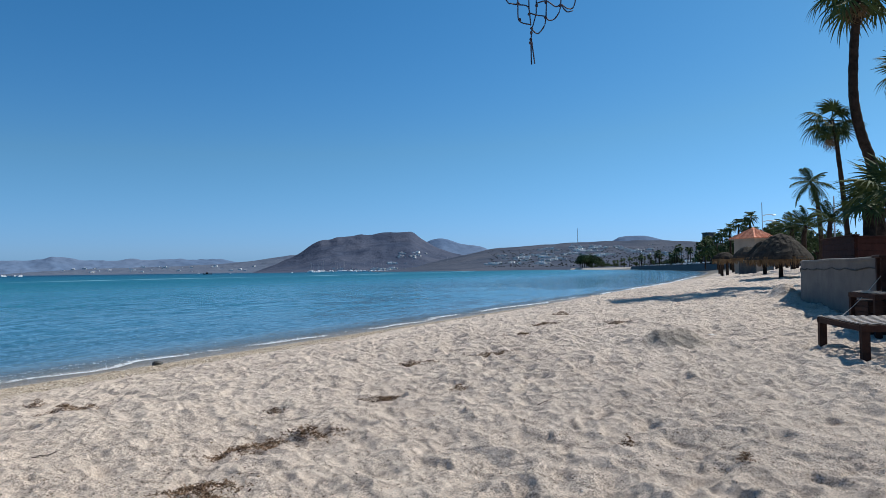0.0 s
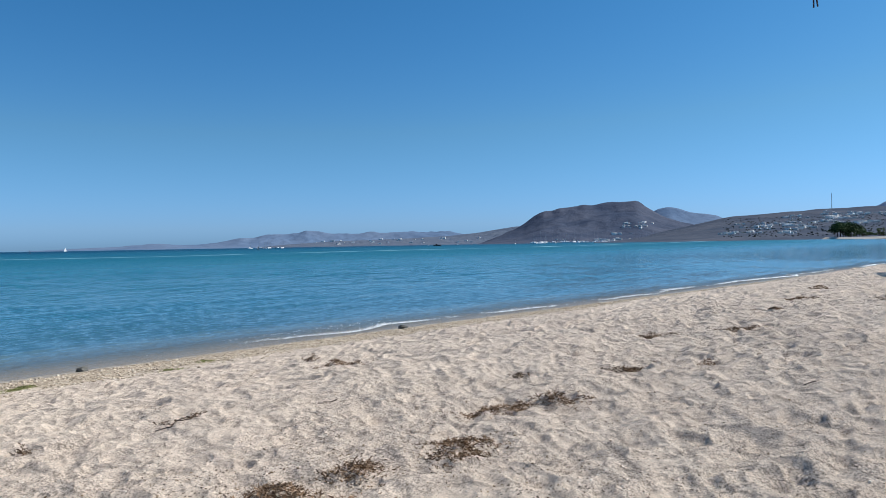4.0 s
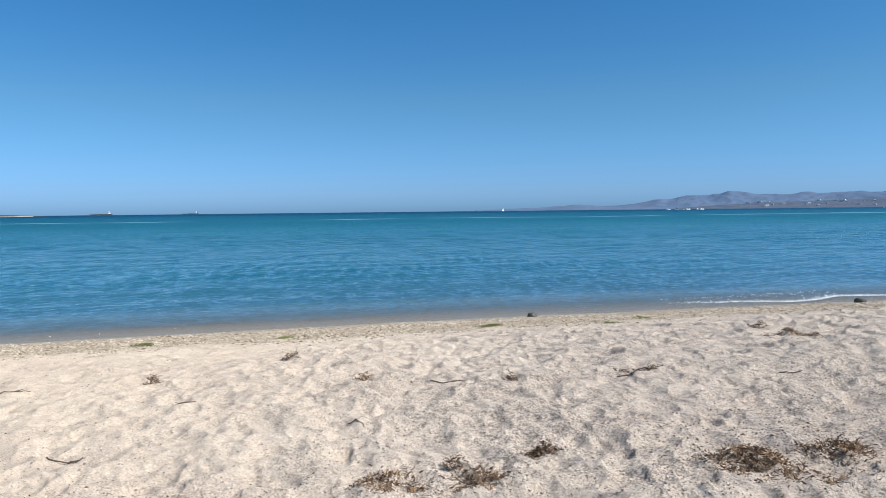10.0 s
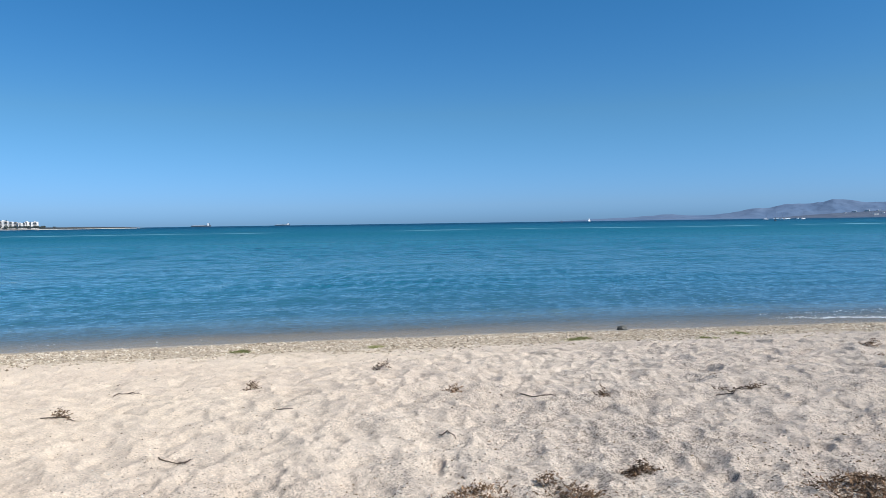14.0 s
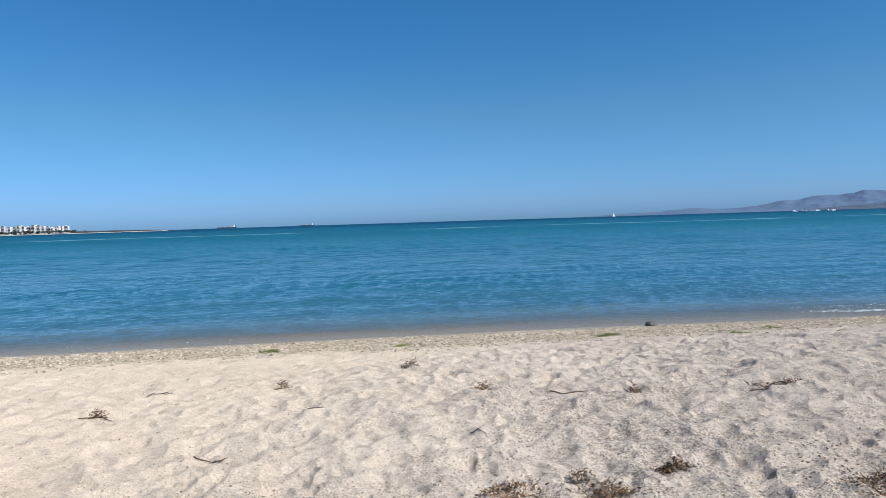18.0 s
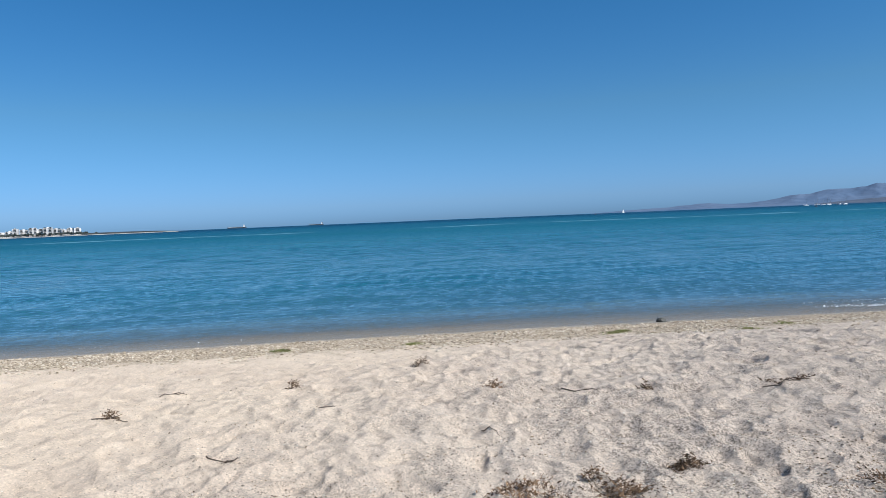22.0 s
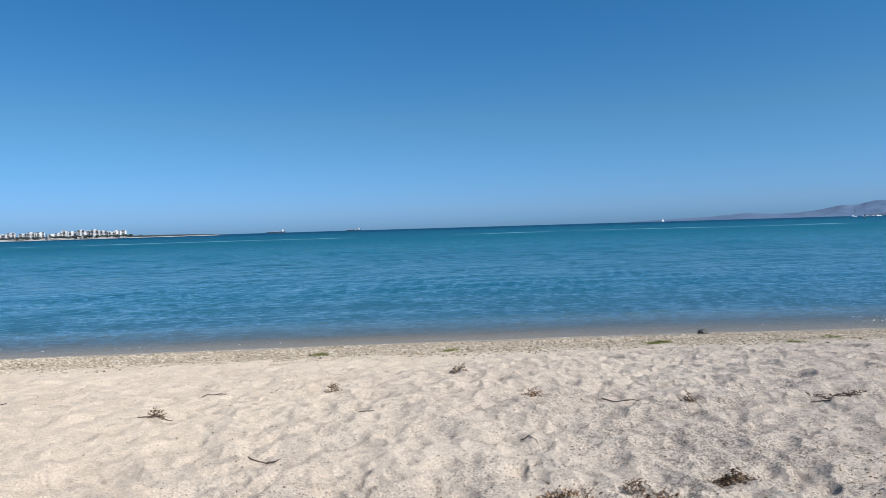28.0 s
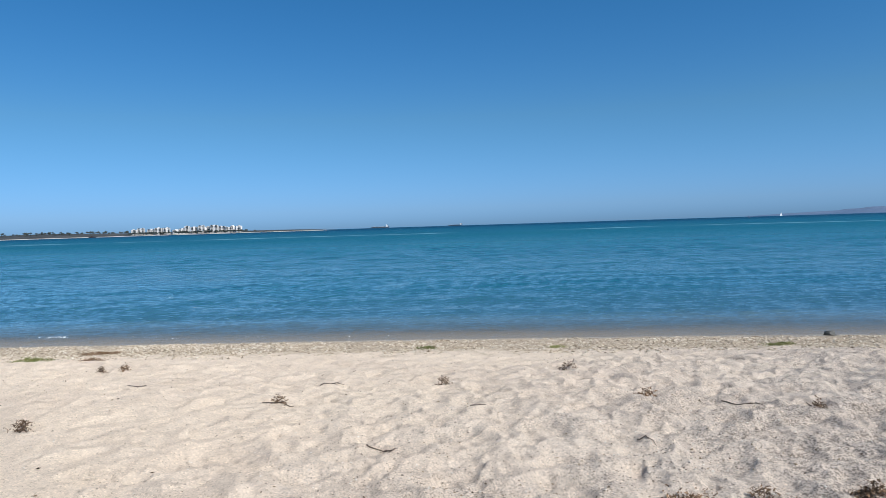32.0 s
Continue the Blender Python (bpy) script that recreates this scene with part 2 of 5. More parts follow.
# ---- mesh helpers ----
def mesh_from_arrays(name, verts, quads, mat, smooth=True):
    me = bpy.data.meshes.new(name)
    me.vertices.add(len(verts))
    me.vertices.foreach_set("co", np.asarray(verts, dtype=np.float32).ravel())
    quads = np.asarray(quads, dtype=np.int32)
    me.loops.add(quads.size)
    me.loops.foreach_set("vertex_index", quads.ravel())
    me.polygons.add(len(quads))
    me.polygons.foreach_set("loop_start", np.arange(len(quads), dtype=np.int32) * quads.shape[1])
    if smooth:
        me.polygons.foreach_set("use_smooth", np.ones(len(quads), dtype=bool))
    me.materials.append(mat)
    me.update(calc_edges=True)
    return me


def grid_noise(x, y, size, seed):
    """Smooth value noise in -1..1 with cells of the given size."""
    table = np.random.RandomState(seed).uniform(-1, 1, (256, 256))
    u, v = x / size, y / size
    i, j = np.floor(u).astype(int), np.floor(v).astype(int)
    a, b = u - i, v - j
    a, b = a * a * (3 - 2 * a), b * b * (3 - 2 * b)
    g = lambda p, q: table[p % 256, q % 256]
    return (g(i, j) * (1 - a) + g(i + 1, j) * a) * (1 - b) + (g(i, j + 1) * (1 - a) + g(i + 1, j + 1) * a) * b


def smooth01(v, lo, hi):
    k = np.clip((v - lo) / (hi - lo), 0, 1)
    return k * k * (3 - 2 * k)


# ---- shoreline: a bay that curves away ahead and to the right ----
SEA = -0.80
SHORE = np.array([(-400, -900), (-120, -260), (-45, -80), (-24.5, -24), (-17.6, -5.7), (-15.8, -0.9), (-13.0, 6.2), (-9.3, 14.3), (-5.3, 22.3), (3.8, 40.0), (17.2, 67.0), (36.0, 106), (65, 175), (99, 258), (132, 352), (165, 493), (202, 670), (223, 830), (255, 1121), (237, 1278), (100, 1700), (0, 2100)], dtype=float)


def shore_curve():
    out = []
    p = SHORE
    for i in range(1, len(p) - 2):
        for k in np.linspace(0, 1, 7, endpoint=False):
            a, b, c, d = p[i - 1], p[i], p[i + 1], p[i + 2]
            out.append(0.5 * (2 * b + (c - a) * k + (2 * a - 5 * b + 4 * c - d) * k * k + (3 * b - a - 3 * c + d) * k ** 3))
    return np.array(out)


CURVE = shore_curve()


def offshore(x, y):
    """Metres inland of the waterline (minus: out to sea)."""
    x, y = np.asarray(x, float).ravel(), np.asarray(y, float).ravel()
    best, sign = np.full(x.shape, 1e18), np.ones(x.shape)
    for a, b in zip(CURVE[:-1], CURVE[1:]):
        d = b - a
        k = np.clip(((x - a[0]) * d[0] + (y - a[1]) * d[1]) / (d @ d), 0, 1)
        ex, ey = x - a[0] - k * d[0], y - a[1] - k * d[1]
        q = ex * ex + ey * ey
        s = np.where(d[0] * ey - d[1] * ex < 0, 1.0, -1.0)
        m = q < best
        best[m], sign[m] = q[m], s[m]
    return sign * np.sqrt(best)


def beach_level(x, y, s):
    z = np.interp(s, [-400, -40, 0, 1.2, 3.5, 5.7, 8.0, 12.0], [-6, -3.2, SEA, -0.66, -0.42, -0.22, -0.02, 0.03])
    rise = 0.031 * np.clip(y - 5, 0, 42) * np.clip((s - 1.5) / 15.0, 0, 1)
    return z + rise


# ---- trodden sand: overlapping hollows with crests between them ----
def hollows(x, y, size, seed, least=0.25, keep=1.0):
    """Scalloped relief in -1..0: bowls of about the given size, each of its own depth, turn and length, that cut into one another."""
    rs = np.random.RandomState(seed)
    jx, jy, dep, rad, tun, has = (rs.rand(128, 128) for _ in range(6))
    i0, j0 = np.floor(x / size).astype(int), np.floor(y / size).astype(int)
    h = np.zeros_like(x)
    for di in (-1, 0, 1):
        for dj in (-1, 0, 1):
            i, j = (i0 + di) % 128, (j0 + dj) % 128
            ex, ey = x - (i0 + di + 0.1 + 0.8 * jx[i, j]) * size, y - (j0 + dj + 0.1 + 0.8 * jy[i, j]) * size
            t = 3.1416 * tun[i, j]
            co, si = np.cos(t), np.sin(t)
            r = size * (0.80 + 0.40 * rad[i, j])
            q = ((ex * co + ey * si) / r) ** 2 + ((ey * co - ex * si) / (0.72 * r)) ** 2
            h = np.minimum(h, np.where(has[i, j] < keep, (least + (1 - least) * dep[i, j] ** 1.3) * (q - 1), 0))
    return h


def sand_height(x, y):
    x, y = np.asarray(x, float).ravel(), np.asarray(y, float).ravel()
    s = offshore(x, y)
    z = beach_level(x, y, s)
    near = 1 - smooth01(np.hypot(x, y), 60, 140)
    dry = smooth01(s, 3.0, 5.0)
    calm = smooth01(-x - 0.9 * y, 3.0, 7.5)
    soft = smooth01(x + 0.5 * y, 1.0, 5.5)
    wx, wy = x + 0.05 * grid_noise(x, y, 0.35, 2), y + 0.05 * grid_noise(x, y, 0.35, 3)
    tread = 0.085 * hollows(wx, wy, 0.36, 7) + 0.058 * hollows(wx + 3.3, wy, 0.17, 9, 0.1, 0.9)
    print_marks = 0.032 * hollows(wx, wy + 1.7, 0.09, 10, 0.0, 0.7) + 0.009 * grid_noise(x, y, 0.07, 9)
    z += near * dry * soft * 0.075 * (hollows(wx, wy, 0.80, 11, 0.2, 0.85) + 0.45)
    z += near * dry * (0.045 * grid_noise(x, y, 1.9, 1) + 0.020 * grid_noise(x, y, 0.8, 15))
    z += near * dry * ((1 - 0.38 * calm + 0.15 * soft) * (tread + 0.080) + (1 - 0.4 * calm) * print_marks)
    z += near * smooth01(s, 0.2, 1.5) * (1 - dry) * (0.016 * grid_noise(x, y, 0.45, 4) + 0.012 * grid_noise(x, y, 0.13, 5))
    # heap of dug sand, and a drift against the end of the wall
    for cx, cy, rx, ry, hh, p in ((3.98, 11.75, 0.48, 0.40, 0.15, 2.8), (3.55, 11.85, 0.5, 0.36, 0.13, 2), (4.3, 11.9, 0.4, 0.4, 0.05, 2), (11.15, 22.45, 0.42, 0.6, 0.5, 2)):
        q = ((x - cx) / rx) ** 2 + ((y - cy) / ry) ** 2
        z += hh * np.exp(-np.power(q, p / 2.0))
    return z, s


def ring_sheet(radii, fine_from, fine_to, fine_step, coarse_step):
    """Points of a round sheet about the origin, closer together towards the sea and ahead."""
    a = np.concatenate([np.arange(fine_from, fine_to, fine_step), np.arange(fine_to, fine_from + 360, coarse_step)])
    a = np.radians(a)
    x = np.concatenate([[0], np.outer(radii, -np.sin(a)).ravel()])
    y = np.concatenate([[0], np.outer(radii, np.cos(a)).ravel()])
    na, nr = len(a), len(radii)
    i, j = np.meshgrid(np.arange(nr - 1), np.arange(na), indexing="ij")
    k = (j + 1) % na
    quads = np.stack([1 + i * na + j, 1 + i * na + k, 1 + (i + 1) * na + k, 1 + (i + 1) * na + j], -1).reshape(-1, 4)
    quads = quads[:, ::-1]
    # the middle: quads that share the centre point
    c = np.arange(0, na - 1, 2)
    mid = np.stack([np.zeros_like(c), 1 + c, 1 + c + 1, 1 + (c + 2) % na], -1)
    return x, y, np.concatenate([mid, quads])


def build_ground():
    radii = np.concatenate([np.exp(np.arange(math.log(0.7), math.log(2.8), 0.018)), np.exp(np.arange(math.log(2.8), math.log(16), 0.0045)), np.exp(np.arange(math.log(16.05), math.log(70), 0.0080)), np.exp(np.arange(math.log(70.5), math.log(4900), 0.06))])
    x, y, quads = ring_sheet(radii, -37, 110, 0.12, 2.0)
    z, s = sand_height(x, y)
    # wide spacing behind: only the broad swells there
    back = np.degrees(np.arctan2(-x, y)) - 37.0
    back = smooth01(np.abs((back + 180) % 360 - 180), 70.0, 75.0)
    z = z * (1 - back) + (beach_level(x, y, s) + 0.03 * grid_noise(x, y, 1.9, 1)) * back
    me = mesh_from_arrays("ground", np.stack([x, y, z], -1), quads, SAND)
    at = me.attributes.new("offshore", "FLOAT", "POINT")
    at.data.foreach_set("value", s.astype(np.float32))
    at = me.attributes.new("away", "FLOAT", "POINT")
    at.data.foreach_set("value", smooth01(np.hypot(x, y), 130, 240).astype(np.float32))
    return tagged(new("ground", me), "pale trodden shell sand of a beach", "sand", kind="structure")


def build_water():
    radii = np.concatenate([np.exp(np.arange(math.log(7.5), math.log(120), 0.0058)), np.exp(np.arange(math.log(120.5), math.log(200), 0.02)), np.exp(np.arange(math.log(201), math.log(4930), 0.05)), [4930.0]])
    x, y, quads = ring_sheet(radii, -37, 110, 0.15, 3.0)
    s = offshore(x, y)
    u, v = x * 0.89 - y * 0.45, x * 0.45 + y * 0.89
    dist = np.hypot(x, y)
    near = 1 - smooth01(dist, 70, 118)
    deep = smooth01(-s, 0.4, 4)
    z = np.zeros_like(x)
    rng = np.random.RandomState(17)
    for k in range(30):
        # short wind ripples that run towards the beach, each in patches of its own, over a few longer ones
        long_wave = k >= 25
        length = 2.0 + 2.2 * rng.rand() if long_wave else 0.17 + 0.42 * rng.rand() ** 1.4
        t = rng.uniform(-0.22, 0.22) if long_wave else rng.uniform(-0.6, 0.6)
        phase = (u * math.cos(t) + v * math.sin(t)) / length * 2 * math.pi + rng.uniform(0, 6.28) + 1.5 * grid_noise(u, v, 2.3 + length, 50 + k)
        patch = np.clip(0.30 + 1.1 * grid_noise(u, v * 0.7, 1.5 + 1.5 * length, 80 + k), 0, 1)
        z += (0.0075 if long_wave else 0.0135) * min(length, 1.6) ** 0.8 * patch * np.sin(phase) * smooth01(length / (0.0045 * dist), 2.0, 4.0)
    for k in range(8):
        # longer chop out in the bay
        length, t = rng.uniform(0.7, 1.7), rng.uniform(-0.5, 0.5)
        phase = (u * math.cos(t) + v * math.sin(t)) / length * 2 * math.pi + rng.uniform(0, 6.28) + 1.5 * grid_noise(u, v, 3.0 + length, 120 + k)
        z += 0.0125 * length ** 0.8 * np.clip(0.3 + 1.1 * grid_noise(u, v * 0.7, 3.0 + length, 140 + k), 0, 1) * np.sin(phase) * smooth01(dist, 25, 60)
    z = SEA + near * (0.30 + 0.70 * deep) * (z + 0.012 * grid_noise(u, v * 0.3, 4.0, 11))
    # the last small wave before the beach
    lift = 0.5 + 0.5 * grid_noise(v, v * 0, 4.0, 13)
    z += near * 0.07 * np.clip(lift, 0, 1) * np.exp(-((s + 1.5 + 0.13 * np.clip(y - 12.5, -6, 8) - 0.5 * grid_noise(v, v * 0 + 3, 3.0, 14)) / 0.35) ** 2)
    me = mesh_from_arrays("water", np.stack([x, y, z], -1), quads, WATER)
    at = me.attributes.new("offshore", "FLOAT", "POINT")
    at.data.foreach_set("value", s.astype(np.float32))
    return tagged(new("water", me), "calm turquoise and blue sea with small ripples", "sea", kind="structure")


ground, water = build_ground(), build_water()


# ---- hills and far shores ----
HILLS = {}


def hill(name, label, crest, dist, foot, mat, rough=0.10, seed=1, steps=160):
    """A range of hills. crest: bearing (degrees to the left of ahead) and rise (degrees) along the skyline; dist: metres to the
    crest; foot: metres to the foot."""
    az = np.linspace(crest[0][0], crest[-1][0], steps)
    bearing, rise = zip(*sorted(crest))
    el = np.interp(az, bearing, rise)
    el = el + np.minimum(el, 1) * rough * 0.22 * (grid_noise(az * 10, az * 0 + seed, 4.0, seed) + 0.6 * grid_noise(az * 10, az * 0 + seed, 1.4, seed))
    k = np.ones(7) / 7.0
    el = np.convolve(np.pad(el, 3, mode="edge"), k, "valid")
    rows = np.concatenate([np.linspace(0, 1, 40), [1.15, 1.6]])
    verts = []
    for r in rows:
        d = foot + (dist - foot) * r
        a = np.radians(az)
        x, y = -np.sin(a) * d, np.cos(a) * d
        top = np.tan(np.radians(el)) * dist
        if r <= 1:
            shape = r ** 0.85 * (0.45 + 0.55 * r ** 2.2) if r < 1 else 1.0
            n = grid_noise(x, y, 230, seed) * 0.55 + grid_noise(x, y, 90, seed + 1) * 0.4 + grid_noise(x, y, 38, seed + 3) * 0.22
            h = top * np.clip(shape * (1 + rough * 3.2 * n * (1 - r) * r ** 0.3 * 2.0), 0, None)
            h = h * (1 + rough * 0.25 * grid_noise(x, y, 40, seed + 2) * (r > 0.9))
        else:
            h = top * (1 - (r - 1) * 1.6)
        verts.append(np.stack([x, y, SEA - 1.5 + h + 1.5 * (r > 0.02)], -1))
    verts = np.concatenate(verts)
    n, m = len(rows), steps
    i, j = np.meshgrid(np.arange(n - 1), np.arange(m - 1), indexing="ij")
    quads = np.stack([i * m + j, (i + 1) * m + j, (i + 1) * m + j + 1, i * m + j + 1], -1).reshape(-1, 4)
    HILLS[name] = verts.reshape(n, m, 3)
    return tagged(new(name, mesh_from_arrays(name, verts, quads, mat)), label, "hill", kind="structure")


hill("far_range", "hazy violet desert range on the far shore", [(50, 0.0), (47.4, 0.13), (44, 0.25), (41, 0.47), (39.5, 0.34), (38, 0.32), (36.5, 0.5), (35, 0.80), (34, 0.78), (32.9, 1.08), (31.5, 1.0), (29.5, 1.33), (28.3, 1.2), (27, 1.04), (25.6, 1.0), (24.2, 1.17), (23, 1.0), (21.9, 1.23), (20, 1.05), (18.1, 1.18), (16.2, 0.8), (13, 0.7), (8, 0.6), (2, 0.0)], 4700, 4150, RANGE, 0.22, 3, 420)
hill("coastal_lowland", "low brown desert shore tinted with blue haze, with pale buildings", [(33.5, 0.05), (31, 0.25), (27, 0.45), (22, 0.55), (18, 0.72), (15.5, 0.95), (12.5, 1.4), (10, 1.5), (6, 0.8), (2, 0)], 3900, 3300, HAZED_LOWLAND, 0.06, 5, 160)
hill("mesa", "dark flat-topped scrub mountain tinted with haze above the bay", [(15.5, 0.0), (14, 0.55), (13.1, 0.9), (11.8, 1.5), (10.9, 2.15), (10.2, 2.5), (8.6, 2.86), (6.7, 3.02), (4.2, 3.2), (3.0, 3.32), (2.5, 3.25), (1.9, 2.75), (1.3, 2.35), (0.3, 1.9), (-1.2, 1.4), (-3.0, 0.9), (-5.0, 0.5), (-8, 0.0)], 3000, 2250, MESA, 0.14, 8, 300)
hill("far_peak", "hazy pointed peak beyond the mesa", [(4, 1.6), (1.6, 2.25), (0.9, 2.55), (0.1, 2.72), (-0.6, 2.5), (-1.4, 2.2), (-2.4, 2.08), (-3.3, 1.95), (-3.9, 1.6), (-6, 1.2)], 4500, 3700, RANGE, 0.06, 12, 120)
hill("town_ridge", "long brown ridge tinted with blue haze behind the hillside town", [(6.0, 0.0), (2.5, 0.35), (0, 0.9), (-2.6, 1.45), (-4, 1.78), (-6, 1.92), (-8, 2.02), (-11, 2.18), (-14.1, 2.24), (-17.7, 2.22), (-21, 1.96), (-26, 1.7), (-34, 1.4), (-45, 1.2)], 2500, 1250, RIDGE, 0.07, 17, 240)
hill("table_hill", "small flat-topped hill on the skyline, tinted with haze", [(-13.0, 1.7), (-13.5, 2.1), (-14.0, 2.28), (-14.4, 2.52), (-14.9, 2.60), (-16.4, 2.58), (-16.9, 2.48), (-17.8, 2.22), (-18.8, 1.9)], 3300, 2600, RANGE, 0.03, 21, 260)
hill("peninsula", "low scrubby spit of land with a pale beach", [(130, 0.4), (110, 0.34), (106, 0.30), (103.5, 0.34), (100, 0.26), (97, 0.2), (93, 0.16), (89.5, 0.15), (86, 0.14), (84, 0.1), (82.3, 0.0)], 1900, 1640, SPIT, 0.02, 25, 200)


# ---- shapes ----
class Shape:
    """Collects points and faces of one part."""

    def __init__(self):
        self.v, self.f = [], []

    def box(self, x, y, z, sx, sy, sz, turn=0.0, c=0.0):
        """A box by its middle and sizes, turned about z (degrees), its edges chamfered by c."""
        hx, hy, hz, n = sx / 2, sy / 2, sz / 2, len(self.v)
        co, si = math.cos(radians(turn)), math.sin(radians(turn))
        put = lambda a, b, d: self.v.append((x + a * co - b * si, y + a * si + b * co, z + d))
        if c <= 0:
            for k in range(8):
                put(hx * (1 if k & 1 else -1), hy * (1 if k & 2 else -1), hz * (1 if k & 4 else -1))
            self.f += [tuple(n + i for i in q) for q in ((0, 2, 3, 1), (4, 5, 7, 6), (0, 1, 5, 4), (2, 6, 7, 3), (0, 4, 6, 2), (1, 3, 7, 5))]
            return self
        for k in range(8):
            a, b, d = (1 if k & 1 else -1), (1 if k & 2 else -1), (1 if k & 4 else -1)
            put(a * hx, b * (hy - c), d * (hz - c))
            put(a * (hx - c), b * hy, d * (hz - c))
            put(a * (hx - c), b * (hy - c), d * hz)
        g = lambda k, w: n + 3 * k + w
        for q, w in (((0, 4, 6, 2), 0), ((1, 3, 7, 5), 0), ((0, 1, 5, 4), 1), ((2, 6, 7, 3), 1), ((0, 2, 3, 1), 2), ((4, 5, 7, 6), 2)):
            self.f.append(tuple(g(k, w) for k in q))
        for a, b, w1, w2 in ((0, 1, 1, 2), (2, 3, 2, 1), (4, 5, 2, 1), (6, 7, 1, 2), (0, 2, 2, 0), (1, 3, 0, 2), (4, 6, 0, 2), (5, 7, 2, 0), (0, 4, 0, 1), (1, 5, 1, 0), (2, 6, 1, 0), (3, 7, 0, 1)):
            self.f.append((g(a, w1), g(b, w1), g(b, w2), g(a, w2)))
        for k in range(8):
            self.f.append((g(k, 0), g(k, 1), g(k, 2)))
        return self

    def tube(self, pts, radii, sides=8, cap=True, jag=0.0):
        pts = [Vector(p) for p in pts]
        if not hasattr(radii, "__len__"):
            radii = [radii] * len(pts)
        n = len(self.v)
        for i, p in enumerate(pts):
            d = (pts[min(i + 1, len(pts) - 1)] - pts[max(i - 1, 0)]).normalized()
            a = d.cross(Vector((0, 0, 1)) if abs(d.z) < 0.9 else Vector((1, 0, 0))).normalized()
            b = d.cross(a)
            for k in range(sides):
                t = 2 * math.pi * k / sides
                r = radii[i] * (1 + jag * random.uniform(-1, 1))
                self.v.append(tuple(p + (a * math.cos(t) + b * math.sin(t)) * r))
        for i in range(len(pts) - 1):
            for k in range(sides):
                q, w = n + i * sides, (k + 1) % sides
                self.f.append((q + k, q + w, q + sides + w, q + sides + k))
        if cap:
            self.f.append(tuple(n + k for k in range(sides - 1, -1, -1)))
            self.f.append(tuple(n + (len(pts) - 1) * sides + k for k in range(sides)))
        return self

    def blade(self, pts, widths, side):
        """A thin leaf along pts; side: the way across it."""
        n, s = len(self.v), Vector(side).normalized()
        for p, w in zip(pts, widths):
            self.v.append(tuple(Vector(p) - s * w / 2))
            self.v.append(tuple(Vector(p) + s * w / 2))
        for i in range(len(pts) - 1):
            self.f.append((n + 2 * i, n + 2 * i + 1, n + 2 * i + 3, n + 2 * i + 2))
        return self

    def lump(self, x, y, z, rx, ry, rz, turn=0.0, jag=0.25, rings=3, sides=6):
        n = len(self.v)
        co, si = math.cos(turn), math.sin(turn)
        self.v.append((x, y, z - rz))
        for i in range(1, rings + 1):
            p = math.pi * i / (rings + 1)
            for k in range(sides):
                t = 2 * math.pi * (k + 0.5 * (i % 2)) / sides
                j = 1 + random.uniform(-jag, jag)
                a, b = rx * math.sin(p) * math.cos(t) * j, ry * math.sin(p) * math.sin(t) * j
                self.v.append((x + a * co - b * si, y + a * si + b * co, z - rz * math.cos(p) * j))
        self.v.append((x, y, z + rz))
        for k in range(sides):
            w = (k + 1) % sides
            self.f.append((n, n + 1 + w, n + 1 + k))
            for i in range(rings - 1):
                q = n + 1 + i * sides
                self.f.append((q + k, q + w, q + sides + w, q + sides + k))
            q = n + 1 + (rings - 1) * sides
            self.f.append((q + k, q + w, n + 1 + rings * sides))
        return self

    def mesh(self, name, mat, smooth=False):
        me = bpy.data.meshes.new(name)
        me.from_pydata(self.v, [], self.f)
        me.materials.append(mat)
        if smooth:
            me.polygons.foreach_set("use_smooth", np.ones(len(me.polygons), dtype=bool))
        me.update()
        return me


def part(name, shape, mat, parent, label="", smooth=False, m=None):
    """One part of a thing: a Shape, or a mesh that alike parts share."""
    me = shape if isinstance(shape, bpy.types.Mesh) else shape.mesh(name, mat, smooth)
    ob = new(name, me)
    ob.parent = parent
    if m is not None:
        ob.matrix_local = m
    return tagged(ob, label)


def thing(name, x, y, z, label, category, group="", turn=0.0, kind=""):
    ob = new(name)
    ob.empty_display_size = 0.2
    ob.matrix_world = pose(x, y, z, 0, 0, turn)
    return tagged(ob, label, category, group, kind)


def solid(name, shape, mat, label, category, x=0.0, y=0.0, z=0.0, turn=0.0, group="", kind="", smooth=False):
    """A thing of one piece."""
    ob = new(name, shape if isinstance(shape, bpy.types.Mesh) else shape.mesh(name, mat, smooth))
    ob.matrix_world = pose(x, y, z, 0, 0, turn)
    return tagged(ob, label, category, group, kind)


def spot(bearing, d):
    """The place d metres off at a bearing in degrees to the left of ahead."""
    return -math.sin(radians(bearing)) * d, math.cos(radians(bearing)) * d


def rise(d, el):
    """The height seen at a rise of el degrees, d metres off."""
    return 1.565 + d * math.tan(radians(el))


def floor_at(x, y):
    return float(sand_height([x], [y])[0][0])


def on_hill(name, bearing, el):
    """The place on a hill's slope nearest to a bearing and a rise."""
    g = HILLS[name][1:40]
    b = np.degrees(np.arctan2(-g[0, :, 0], g[0, :, 1]))
    j = int(np.clip(np.searchsorted(b, bearing) if b[0] < b[-1] else len(b) - np.searchsorted(b[::-1], bearing), 1, len(b) - 1))
    k = float(np.clip((bearing - b[j - 1]) / (b[j] - b[j - 1]), 0, 1))
    col = g[:, j - 1] * (1 - k) + g[:, j] * k
    e = np.maximum.accumulate(np.degrees(np.arctan2(col[:, 2] - 1.565, np.hypot(col[:, 0], col[:, 1]))) + 1e-6 * np.arange(len(col)))
    return np.array([np.interp(el, e, col[:, i]) for i in range(3)])


